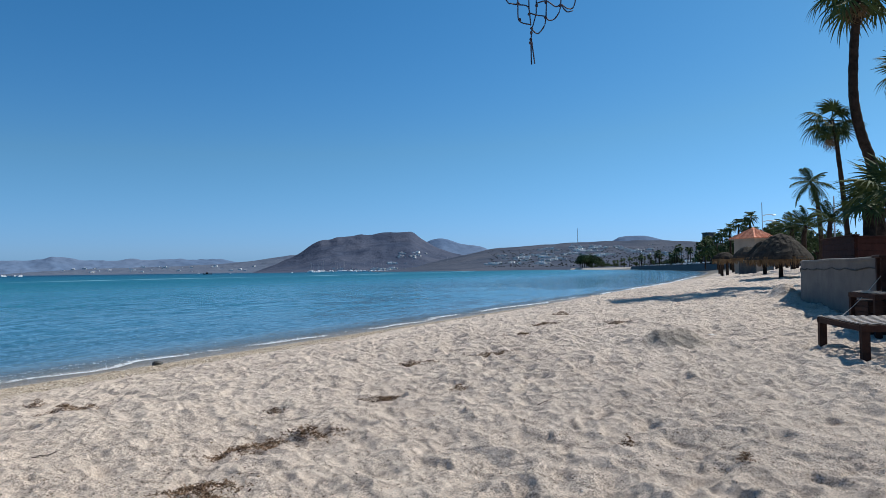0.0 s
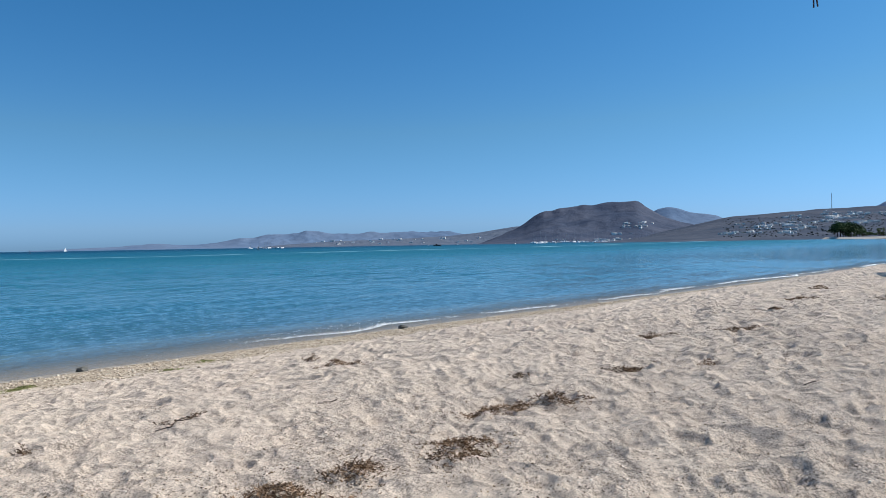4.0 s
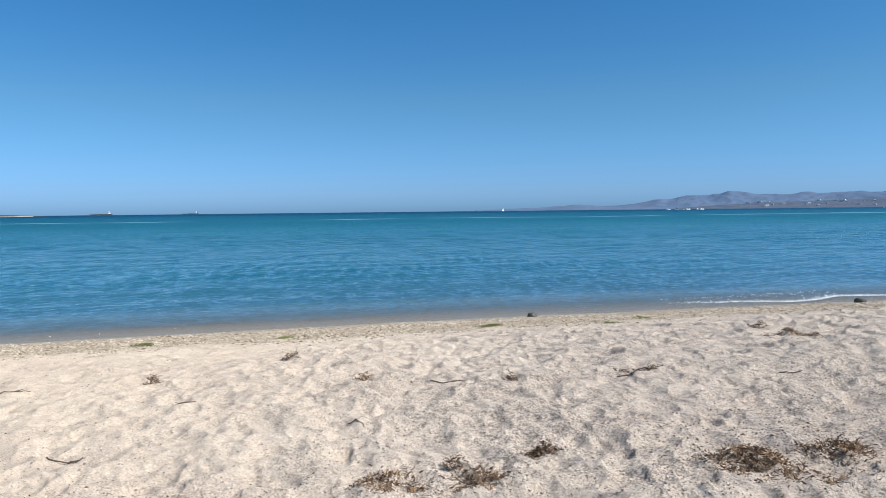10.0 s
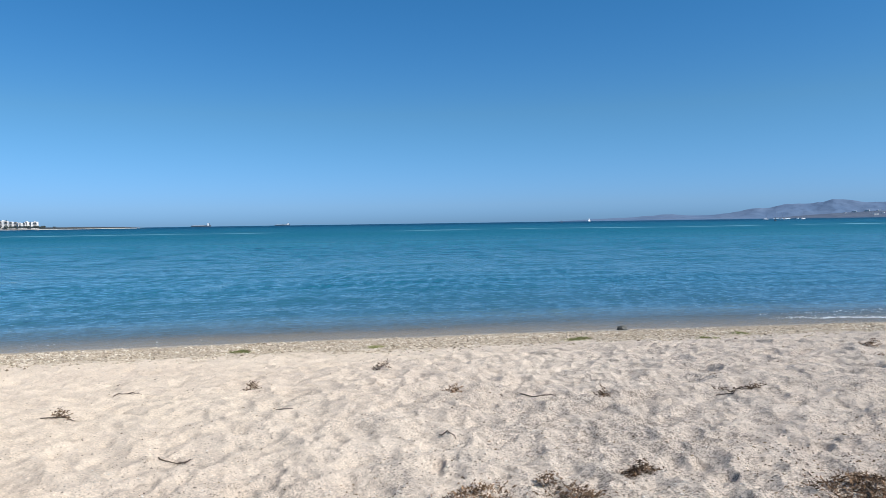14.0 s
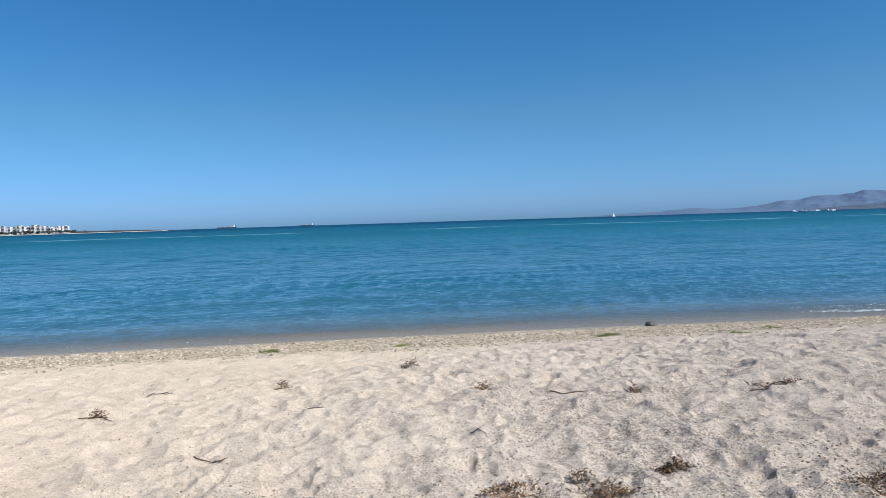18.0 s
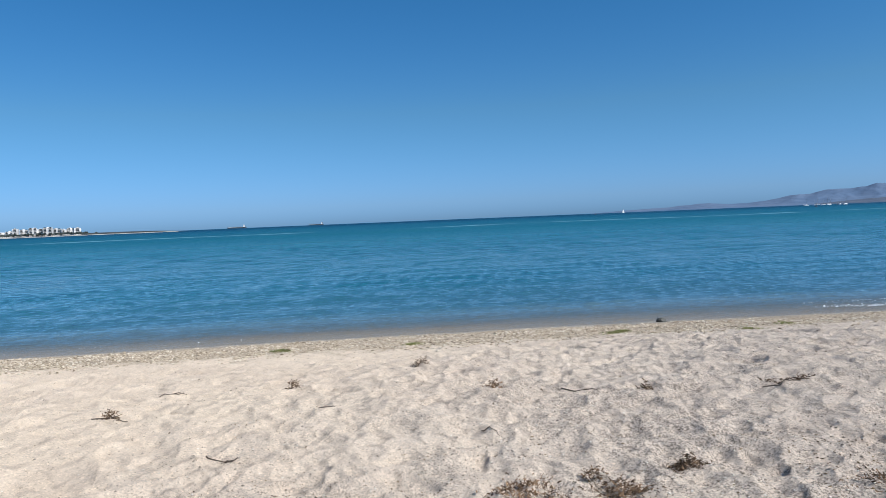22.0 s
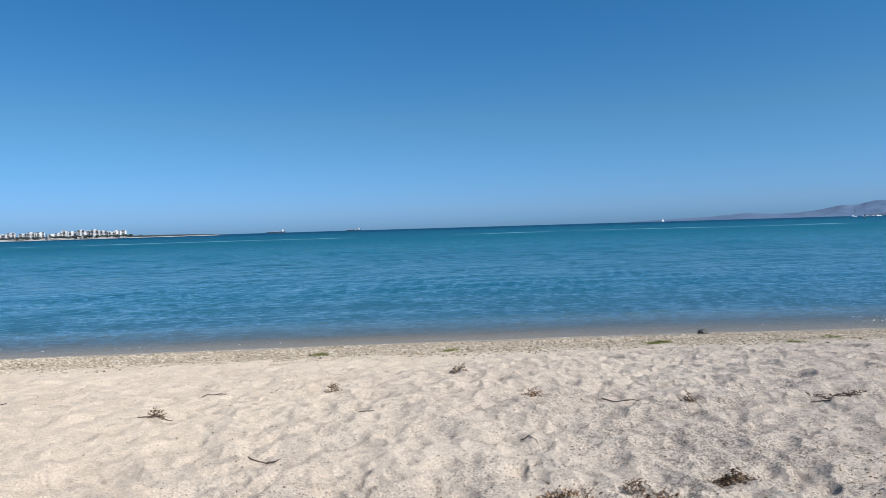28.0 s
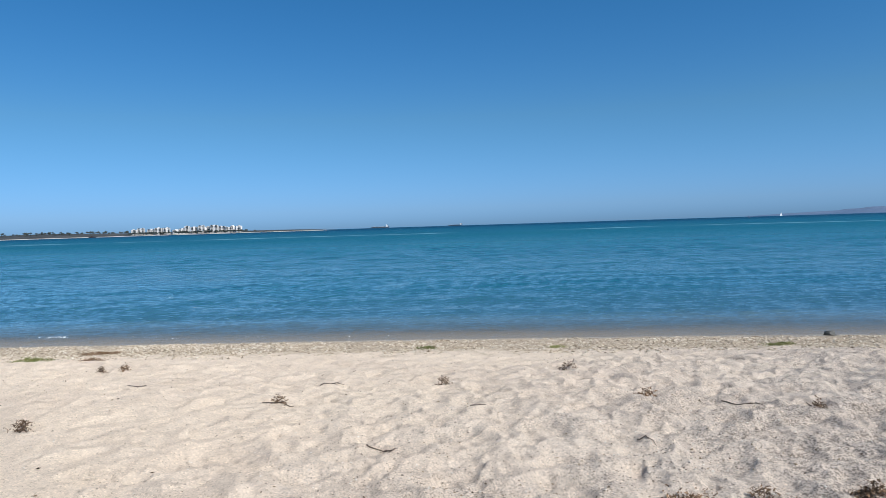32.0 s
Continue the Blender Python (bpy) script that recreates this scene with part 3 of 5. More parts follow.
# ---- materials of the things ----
# off-white plaster taken down to dark grey: the wall's shade is in this colour
PLASTER = simple("shaded_weathered_plaster", (0.095, 0.090, 0.084), (0.145, 0.137, 0.125), 2.2, 0.9, 0, 40, 0.004, 0.03)
CRACK = simple("dark_crack", (0.03, 0.03, 0.03), (0.06, 0.055, 0.05), 9, 0.95)
DARKWOOD = simple("dark_stained_wood", (0.022, 0.011, 0.009), (0.046, 0.024, 0.018), 7, 0.85, 0, 50, 0.003, 0.15, 0.15)
REDWOOD = simple("brown_painted_boards", (0.026, 0.009, 0.008), (0.046, 0.017, 0.013), 4, 0.85, 0, 40, 0.003, 0.12, 0.15)
# brown slats lightened so the colour itself shows the sun's glint
SLAT = simple("glint_bright_slats", (0.22, 0.18, 0.15), (0.50, 0.45, 0.40), 9, 0.38, 0, 60, 0.002, 0.2)
THATCH = simple("dry_palm_thatch", (0.024, 0.021, 0.018), (0.068, 0.058, 0.047), 5, 0.95, 0, 38, 0.02, 0.25, 0.1)
FRINGE = simple("golden_thatch_fringe", (0.10, 0.062, 0.030), (0.21, 0.135, 0.07), 6, 0.95, 0, 30, 0.01, 0.25)
TRUNK = simple("grey_palm_trunk", (0.020, 0.014, 0.011), (0.052, 0.038, 0.030), 5, 0.95, 0, 30, 0.015, 0.15, 0.1)
LEAF = simple("palm_leaf", (0.026, 0.048, 0.016), (0.070, 0.100, 0.034), 2, 0.8, 0, 20, 0.001, 0.35, 0.15)
DRYLEAF = simple("dry_palm_leaf", (0.09, 0.065, 0.038), (0.17, 0.125, 0.075), 3, 0.9, 0, 20, 0.001, 0.25, 0.1)
BUSH = simple("dark_foliage", (0.028, 0.050, 0.020), (0.065, 0.095, 0.036), 1.5, 0.7, 0, 12, 0.01, 0.3, 0.1)
# foliage of the far woods, greyed and lightened to carry distance haze
HAZED_SCRUB = simple("hazed_scrub", (0.042, 0.054, 0.052), (0.075, 0.086, 0.080), 0.02, 0.9, 0, 0.2, 0.01, 0.2, 0.05)
TILE = simple("clay_roof_tile", (0.40, 0.12, 0.06), (0.66, 0.30, 0.18), 3, 0.85, 0, 30, 0.004, 0.2)
FARSAND = simple("pale_far_sand", (0.45, 0.40, 0.34), (0.58, 0.52, 0.45), 0.05, 0.95, 0, 1.0, 0.01, 0.0, 0.1)
CREAM = simple("cream_render", (0.25, 0.215, 0.18), (0.33, 0.285, 0.235), 1.2, 0.9, 0, 20, 0.003, 0.1)
WHITE = simple("white_render", (0.70, 0.68, 0.65), (0.84, 0.82, 0.79), 0.4, 0.85, 0, 4, 0.003, 0.22)
APARTMENT = simple("white_apartment_render", (0.52, 0.50, 0.48), (0.72, 0.70, 0.67), 0.4, 0.85, 0, 4, 0.003, 0.15)
GLASS = simple("dark_window", (0.02, 0.025, 0.03), (0.05, 0.055, 0.06), 0.6, 0.15, 0, 3, 0.0005, 0.3)
STONE = simple("dark_sea_wall_stone", (0.055, 0.055, 0.058), (0.12, 0.115, 0.11), 0.8, 0.95, 0, 6, 0.05, 0.15)
STEEL = simple("galvanised_steel", (0.30, 0.31, 0.32), (0.42, 0.42, 0.43), 4, 0.45, 0.7, 30, 0.001, 0.1)
BOAT = simple("white_gelcoat", (0.72, 0.73, 0.74), (0.82, 0.82, 0.82), 1.5, 0.3, 0, 10, 0.0005, 0.05)
HULL = simple("dark_ship_hull", (0.045, 0.062, 0.085), (0.08, 0.09, 0.105), 0.05, 0.7, 0, 0.6, 0.01, 0.1)
ROPE = simple("navy_net_cord", (0.012, 0.014, 0.03), (0.03, 0.032, 0.06), 40, 0.8, 0, 200, 0.001, 0.1)
PALEROPE = simple("pale_rope", (0.42, 0.40, 0.36), (0.60, 0.57, 0.52), 30, 0.9, 0, 200, 0.001, 0.1)
WEED = simple("dry_brown_seaweed", (0.045, 0.023, 0.013), (0.25, 0.148, 0.076), 14, 0.85, 0, 55, 0.003, 0.3)
ALGAE = simple("green_algae", (0.10, 0.13, 0.03), (0.26, 0.25, 0.08), 12, 0.8, 0, 60, 0.003, 0.3)
TWIG = simple("driftwood_twig", (0.055, 0.038, 0.028), (0.13, 0.095, 0.07), 20, 0.9, 0, 80, 0.002, 0.3)
ROCK = simple("wet_dark_rock", (0.035, 0.035, 0.032), (0.09, 0.085, 0.07), 12, 0.6, 0, 50, 0.01, 0.2)


def island_material(name, stops, rough=0.8, spec=0.3):
    """Pieces joined in one mesh, each with its own tone."""
    m = Mat(name, rough, spec=spec)
    r = m.node("ShaderNodeNewGeometry").outputs["Random Per Island"]
    m.color(m.ramp(r, stops))
    return m.m


SHELL = island_material("shell_grit", [(0.0, (0.19, 0.14, 0.09)), (0.3, (0.42, 0.335, 0.235)), (0.7, (0.58, 0.48, 0.36)), (1.0, (0.72, 0.64, 0.52))], 0.6)
LITTER = island_material("seaweed_crumbs", [(0.0, (0.055, 0.036, 0.022)), (0.5, (0.15, 0.10, 0.055)), (1.0, (0.32, 0.23, 0.13))], 0.9)
FOAM = island_material("sea_foam", [(0.0, (0.70, 0.73, 0.75)), (1.0, (0.92, 0.93, 0.94))], 0.6)
GRIT = island_material("mixed_grit", [(0.0, (0.19, 0.155, 0.125)), (0.35, (0.30, 0.245, 0.195)), (0.65, (0.46, 0.385, 0.31)), (1.0, (0.80, 0.74, 0.66))], 0.8)


# ---- behind the beach on the right: wall, slatted benches, brown planter wall ----
def plaster_wall():
    ob = thing("retaining_wall", 0, 0, 0, "low white plaster retaining wall with a long crack", "wall")
    line = [(13.6, 23.2), (12.4, 22.75), (11.62, 22.3), (11.05, 21.2), (10.5, 19.6), (9.75, 17.2), (9.25, 15.2), (9.15, 13.2), (9.6, 11.0), (10.6, 8.5)]
    path = []
    for (a, b), (c, d) in zip(line[:-1], line[1:]):
        for k in np.linspace(0, 1, 6, endpoint=False):
            path.append((a + (c - a) * k, b + (d - b) * k))
    path.append(line[-1])
    for _ in range(3):
        path = [path[0]] + [((p[0] + 2 * q[0] + r[0]) / 4, (p[1] + 2 * q[1] + r[1]) / 4) for p, q, r in zip(path[:-2], path[1:-1], path[2:])] + [path[-1]]
    body, cap, crack = Shape(), Shape(), Shape()
    ring = []
    for i, (x, y) in enumerate(path):
        p, q = path[max(i - 1, 0)], path[min(i + 1, len(path) - 1)]
        t = Vector((q[0] - p[0], q[1] - p[1], 0)).normalized()
        ring.append((Vector((x, y, 0)), Vector((-t.y, t.x, 0)), 1.70 + 0.01 * math.sin(i * 0.7) + 0.05 * i / len(path)))
    for sh, lo, hi, w, over in ((body, None, -0.07, 0.0, 0.0), (cap, -0.075, 0.0, 0.0, 0.035)):
        n = len(sh.v)
        for p, s, top in ring:
            z0 = -0.3 if lo is None else top + lo
            lean = 0.06 if lo is None else 0.0
            a, b = p - s * (over + lean), p + s * (0.32 + over)
            sh.v += [(a.x, a.y, z0), (p.x - s.x * over, p.y - s.y * over, top + hi - 0.02 * (lo is not None)), (p.x - s.x * (over - 0.025), p.y - s.y * (over - 0.025), top + hi), (b.x, b.y, top + hi), (b.x, b.y, z0)]
        for i in range(len(ring) - 1):
            for k in range(5):
                w2 = (k + 1) % 5
                sh.f.append((n + 5 * i + k, n + 5 * i + w2, n + 5 * i + 5 + w2, n + 5 * i + 5 + k))
        sh.f += [tuple(n + k for k in range(4, -1, -1)), tuple(n + 5 * (len(ring) - 1) + k for k in range(5))]
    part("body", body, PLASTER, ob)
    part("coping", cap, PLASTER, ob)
    # the crack runs below the coping
    pts = []
    for i, (p, s, top) in enumerate(ring[14:46]):
        z = top - 0.27 + 0.03 * math.sin(i * 1.7) + random.uniform(-0.02, 0.02)
        q = p - s * 0.028
        pts.append((q.x, q.y, z))
    for a, b in zip(pts[:-1], pts[1:]):
        crack.tube([a, b], random.uniform(0.008, 0.02), 4)
    p0 = Vector(pts[3])
    crack.tube([p0 + Vector((0, 0, -0.04)), p0 + Vector((0.0, 0, 0.1))], 0.012, 4)
    part("crack", crack, CRACK, ob, "dark open crack")


plaster_wall()


def slatted_bench(name, label, category, corner, turn, length, width, height, slats):
    """A platform of slats on square legs; corner: its far end nearest to the sea."""
    x, y, z = corner
    ob = thing(name, x, y, z, label, category, turn=turn)
    for u in (0.06, length - 0.06):
        for v in (-0.06, -(width - 0.06)):
            part("leg", Shape().box(u, v, height / 2 - 0.09, 0.11, 0.11, height + 0.18 - 0.06, 0, 0.008), DARKWOOD, ob)
    for v in (-0.035, -(width - 0.035)):
        part("rail", Shape().box(length / 2, v, height - 0.075, length, 0.07, 0.09, 0, 0.006), DARKWOOD, ob)
    for u in (0.035, length / 2, length - 0.035):
        part("crossbar", Shape().box(u, -width / 2, height - 0.075, 0.07, width - 0.14, 0.085, 0, 0.006), DARKWOOD, ob)
    # the top: two layers of narrow slats crossing on the slant
    for layer, slope in ((0, 1.0), (1, -1.0)):
        for i in range(slats):
            c = -width + (length + width) * (i + 0.5) / slats
            lo, hi = max(0.0, c), min(length, c + width)
            if hi - lo < 0.08:
                continue
            mid_u, mid_v = (lo + hi) / 2, (lo + hi) / 2 - c
            v = -mid_v if slope > 0 else mid_v - width
            # upper layer in the glint-lightened tone, lower layer in dark wood
            part("slat", Shape().box(0, 0, 0, (hi - lo) * 1.414, 0.030, 0.016, 0, 0.003), SLAT if layer else DARKWOOD, ob, m=pose(mid_u, v, height - 0.028 + 0.0175 * layer, 0, 0, -45 * slope))
    return ob


slatted_bench("slatted_bench", "low dark wooden bench with sun-bright slats on sand", "bench", (6.21, 11.46, floor_at(6.3, 11.3)), -10, 2.6, 1.75, 0.47, 27)
slatted_bench("slatted_table", "dark wooden slatted table beside the wall", "table", (8.0, 13.6, floor_at(8.1, 13.4)), -12, 2.2, 1.3, 0.82, 22)
# added stack of dark boards, stands in for the dark area under the table
box = thing("filler_boards", 8.10, 13.72, floor_at(8.2, 13.7), "dark boards added to fill the dark space under the slatted table", "box", turn=-12)
for k in range(6):
    part("board", Shape().box(0.85, -0.45, 0.06 + 0.105 * k, 1.7, 0.9, 0.10, 0, 0.006), DARKWOOD, box)


def high_counter():
    x, y = 8.30, 13.0
    z = floor_at(x, y)
    ob = thing("high_counter", x, y, z, "tall dark wooden beach counter", "counter", turn=-20)
    for u in (0.05, 1.15):
        for v in (0.05, 0.45):
            part("post", Shape().box(u, v, 0.64, 0.1, 0.1, 1.5, 0, 0.008), DARKWOOD, ob)
    for k in range(5):
        part("board", Shape().box(0.6, 0.0, 0.86 + 0.105 * k, 1.24, 0.03, 0.1, 0, 0.006), DARKWOOD, ob)
    part("top", Shape().box(0.6, 0.25, 1.40, 1.3, 0.62, 0.05, 0, 0.01), DARKWOOD, ob)


high_counter()
rope_pts = [Vector((7.27, 12.66, 0.59)).lerp(Vector((8.40, 13.14, 1.39)), k) - Vector((0, 0, 0.05 * 4 * k * (1 - k))) for k in np.linspace(0, 1, 12)]
solid("tie_rope", Shape().tube(rope_pts, 0.006, 6), PALEROPE, "pale rope tied from table to counter", "rope")


def planter_wall():
    ob = thing("planter_wall", 0, 0, 0, "brown boarded planter wall behind the white wall", "planter")
    a, b, c = spot(-29.0, 33.5), spot(-31.05, 29.0), spot(-37, 33.0)
    for (p, q), top in (((a, b), 2.62), ((b, c), 2.56)):
        d = Vector((q[0] - p[0], q[1] - p[1], 0))
        turn = math.degrees(math.atan2(d.y, d.x))
        for k in range(8):
            z = 0.7 + (top - 0.7) * (k + 0.5) / 8
            part("board", Shape().box((p[0] + q[0]) / 2, (p[1] + q[1]) / 2, z, d.length, 0.12, (top - 0.7) / 8 - 0.012, turn, 0.01), REDWOOD, ob)
        part("backing", Shape().box((p[0] + q[0]) / 2 + 0.08, (p[1] + q[1]) / 2 + 0.1, top / 2 + 0.2, d.length, 0.1, top - 0.5, turn), DARKWOOD, ob)
        part("cap_rail", Shape().box((p[0] + q[0]) / 2, (p[1] + q[1]) / 2, top + 0.03, d.length + 0.1, 0.24, 0.06, turn, 0.015), REDWOOD, ob)


planter_wall()


# ---- thatched shades ----
def thatch_roof(sh, fr, radius, z_eave, z_top, n=420, fringe=150, drop=0.45):
    """Cone of overlapping palm bundles, with a ragged fringe."""
    sh.v.append((0, 0, z_top))
    base = len(sh.v)
    sides = 28
    for q in (0.97, 0.75, 0.5, 0.25):
        for k in range(sides):
            t = 2 * math.pi * k / sides
            sh.v.append((radius * math.cos(t) * q, radius * math.sin(t) * q, z_top + (z_eave + 0.03 - z_top) * q ** 1.55))
    for k in range(sides):
        w = (k + 1) % sides
        for j in range(3):
            sh.f.append((base + j * sides + k, base + j * sides + w, base + (j + 1) * sides + w, base + (j + 1) * sides + k))
        sh.f.append((base - 1, base + 3 * sides + k, base + 3 * sides + w))
    sh.f.append(tuple(base + k for k in range(sides - 1, -1, -1)))
    for i in range(n):
        t, r0 = random.uniform(0, 2 * math.pi), radius * math.sqrt(random.uniform(0.002, 0.9))
        r1 = min(r0 + random.uniform(0.35, 0.7), radius * 1.05)
        zz = lambda r: z_top + (z_eave - z_top) * (r / radius) ** 1.55
        up = random.uniform(0.02, 0.10)
        d, s = Vector((math.cos(t), math.sin(t), 0)), Vector((-math.sin(t), math.cos(t), 0))
        sh.blade([d * r0 + Vector((0, 0, zz(r0) + 0.02)), d * (r0 + r1) / 2 + Vector((0, 0, zz((r0 + r1) / 2) + up)), d * r1 + s * random.uniform(-0.12, 0.12) + Vector((0, 0, zz(r1) + up * 0.3 - 0.02))], [0.05, 0.17, 0.09], s)
    for i in range(fringe):
        t = 2 * math.pi * (i + random.random()) / fringe
        r = radius * random.uniform(0.88, 1.02)
        d, s = Vector((math.cos(t), math.sin(t), 0)), Vector((-math.sin(t), math.cos(t), 0))
        l = drop * random.uniform(0.5, 1.25)
        fr.blade([d * r + Vector((0, 0, z_eave + 0.05)), d * (r + 0.03) + Vector((0, 0, z_eave - l * 0.5)), d * (r - 0.02) + s * random.uniform(-0.06, 0.06) + Vector((0, 0, z_eave - l))], [0.12, 0.09, 0.02], s + d * random.uniform(-0.4, 0.4))


def palapa(bearing, d, radius, eave, top, label, posts=((0, 0),), drum=False, roof_mat=None, n=420):
    x, y = spot(bearing, d)
    z = floor_at(x, y)
    ob = thing("palapa", x, y, z, label, "sunshade", "thatched sunshades on the beach")
    for u, v in posts:
        part("post", Shape().tube([(u, v, -0.3), (u * 0.98, v, (eave - z) * 0.5), (u * 0.96, v, top - z - (0.25 if not u else 0.8))], [0.13, 0.115, 0.10], 9, jag=0.06), TRUNK, ob)
    for k in range(8):
        t = 2 * math.pi * k / 8
        part("rafter", Shape().tube([(0, 0, top - z - 0.15), (radius * 0.93 * math.cos(t), radius * 0.93 * math.sin(t), eave - z)], 0.04, 5), DARKWOOD, ob)
    roof, fringe = Shape(), Shape()
    thatch_roof(roof, fringe, radius, eave - z, top - z, n)
    part("thatch", roof, roof_mat or THATCH, ob)
    part("fringe", fringe, FRINGE, ob, "ragged golden thatch fringe")
    if drum:
        part("counter", Shape().tube([(0, 0, -0.2), (0, 0, 0.95)], [radius * 0.62, radius * 0.60], 18), STONE, ob)
    return ob


palapa(-26.18, 42.0, 1.56, rise(42, 0.62), rise(42, 2.44), "weathered thatched palapa on one thick post")
palapa(-25.1, 49.0, 1.15, rise(49, 0.60), rise(49, 1.98), "thatched palapa standing behind a larger one")
palapa(-23.9, 56.0, 1.0, rise(56, 0.72), rise(56, 1.50), "low thatched beach bar with a dark round base", drum=True)
palapa(-22.3, 63.0, 0.98, rise(63, 0.62), rise(63, 1.12), "small pale thatched shade on two posts", posts=((-0.25, 0), (0.25, 0.1)), n=260)


# ---- palms ----
def fan_leaf(size, blades=26, droop=0.35, seed=0):
    """A fan of stiff blades on a stalk; it grows along +y."""
    rng = random.Random(seed)
    sh = Shape()
    stalk = size * 0.75
    sh.tube([(0, 0, 0), (0, stalk * 0.5, 0.05 * size), (0, stalk, 0)], [0.035 * size, 0.022 * size, 0.014 * size], 5)
    for i in range(blades):
        t = radians(-125 + 250 * i / (blades - 1) + rng.uniform(-3, 3))
        l = size * (0.62 + 0.38 * math.cos(t * 0.55)) * rng.uniform(0.88, 1.08)
        d, s = Vector((math.sin(t), math.cos(t), 0)), Vector((math.cos(t), -math.sin(t), 0))
        b = Vector((0, stalk, 0))
        sag = droop * l * rng.uniform(0.6, 1.4)
        fold = Vector((0, 0, 0.35 * (1 if i % 2 else -1)))
        sh.blade([b, b + d * l * 0.45 + Vector((0, 0, 0.05 * l)), b + d * l * 0.78 - Vector((0, 0, sag * 0.35)), b + d * l - Vector((0, 0, sag))], [0.01, 0.085 * size, 0.05 * size, 0.006], s + fold)
    return sh


def feather_leaf(size, leaflets=34, seed=0):
    """An arching rib with hanging leaflets; it grows along +y."""
    rng = random.Random(seed)
    sh = Shape()
    rib = [Vector((0, size * k, size * (0.42 * k - 0.75 * k * k))) for k in np.linspace(0, 1, 9)]
    sh.tube(rib, [0.022 * size * (1 - 0.85 * k / 8) for k in range(9)], 5)
    for i in range(leaflets):
        k = 0.14 + 0.85 * i / leaflets
        p = Vector((0, size * k, size * (0.42 * k - 0.75 * k * k)))
        l = size * 0.30 * math.sin(math.pi * (0.15 + 0.8 * k)) * rng.uniform(0.85, 1.1)
        for sx in (-1, 1):
            d = Vector((sx * 0.8, 0.5, -0.35 + rng.uniform(-0.1, 0.1))).normalized()
            sh.blade([p, p + d * l * 0.5, p + d * l + Vector((0, 0, -0.28 * l))], [0.014 * size, 0.02 * size, 0.004], (0.2, 1, 0.3))
    return sh


FANS = [fan_leaf(1.0, 26, dr, 3 + i).mesh("frond", LEAF) for i, dr in enumerate((0.12, 0.3, 0.55))]
FANDRY = fan_leaf(1.0, 18, 0.8, 9).mesh("dry_frond", DRYLEAF)
FEATHERS = [feather_leaf(1.0, 34, 5 + i).mesh("frond", LEAF) for i in range(2)]


def palm(bearing, d, pts, radius, leaf_kind, leaf, fronds, label, dry=0, lift=(75, -45), seed=1, group="palms behind the beach"):
    """pts: the trunk as bearing and rise from foot to crown, all d metres off."""
    rng = random.Random(seed)
    x, y = spot(bearing, d)
    z = floor_at(x, y)
    ob = thing("palm_tree", x, y, z, label, "palm tree", group)
    trunk = [Vector((0, 0, -0.3))]
    for b, e in pts:
        u, v = spot(b, d)
        trunk.append(Vector((u - x, v - y, rise(d, e) - z)))
    fine, rad = [], []
    for i in range(len(trunk) - 1):
        for k in np.linspace(0, 1, 7, endpoint=False):
            a, b, c, e = trunk[max(i - 1, 0)], trunk[i], trunk[i + 1], trunk[min(i + 2, len(trunk) - 1)]
            fine.append(0.5 * (2 * b + (c - a) * k + (2 * a - 5 * b + 4 * c - e) * k * k + (3 * b - a - 3 * c + e) * k ** 3))
    fine.append(trunk[-1])
    m = len(fine)
    for i in range(m):
        t = i / (m - 1)
        rad.append(radius * (1.25 - 0.45 * t) * (1.04 if i % 2 else 0.97) * (1.0 if t < 0.9 else 1 + 5 * (t - 0.9)))
    part("trunk", Shape().tube(fine, rad, 10, jag=0.05), TRUNK, ob, smooth=True)
    top = fine[-1]
    for i in range(fronds):
        turn = 360 * (i * 0.381966) + rng.uniform(-12, 12)
        up = lift[0] + (lift[1] - lift[0]) * (i / max(fronds - 1, 1)) ** 0.9
        s = leaf * rng.uniform(0.85, 1.1)
        me = rng.choice(FANS if leaf_kind == "fan" else FEATHERS)
        mm = Matrix.Translation(top) @ pose(0, 0, 0, 0, 0, turn) @ pose(0, 0, 0, up, rng.uniform(-20, 20), 0) @ Matrix.Scale(s, 4)
        part("frond", me, LEAF, ob, m=mm)
    for i in range(dry):
        mm = Matrix.Translation(top - Vector((0, 0, 0.1 + 0.6 * rng.random()))) @ pose(0, 0, 0, 0, 0, 360 * i / dry + rng.uniform(-15, 15)) @ pose(0, 0, 0, rng.uniform(-80, -55), 0, 0) @ Matrix.Scale(leaf * rng.uniform(0.4, 0.6), 4)
        part("dry_frond", FANDRY, DRYLEAF, ob, m=mm)
    return ob


palm(-32.6, 37.0, [(-32.5, 2.7), (-32.22, 6.7), (-31.6, 9.15), (-31.2, 11.6), (-31.25, 14.7), (-31.5, 17.3), (-31.5, 18.9)], 0.215, "fan", 1.4, 16, "tall fan palm with a curved trunk", dry=5, lift=(70, -40), seed=2)
palm(-30.7, 37.5, [(-30.55, 2.2), (-30.3, 5.7), (-29.97, 9.5), (-29.75, 10.4)], 0.105, "fan", 0.85, 14, "slender fan palm with a thin crown", dry=2, lift=(62, -62), seed=3)
palm(-28.9, 62.0, [(-28.85, 2.7), (-28.65, 5.0), (-28.35, 6.0)], 0.15, "feather", 1.95, 16, "coconut palm with drooping fronds", lift=(72, -75), seed=4)
palm(-27.0, 58.0, [(-27.0, 2.0), (-26.95, 2.7)], 0.16, "feather", 1.55, 15, "short coconut palm with arching fronds", lift=(78, -20), seed=5)
palm(-27.8, 54.0, [(-27.75, 1.9), (-27.9, 2.9)], 0.16, "feather", 1.6, 15, "leaning young coconut palm", lift=(80, -15), seed=6)
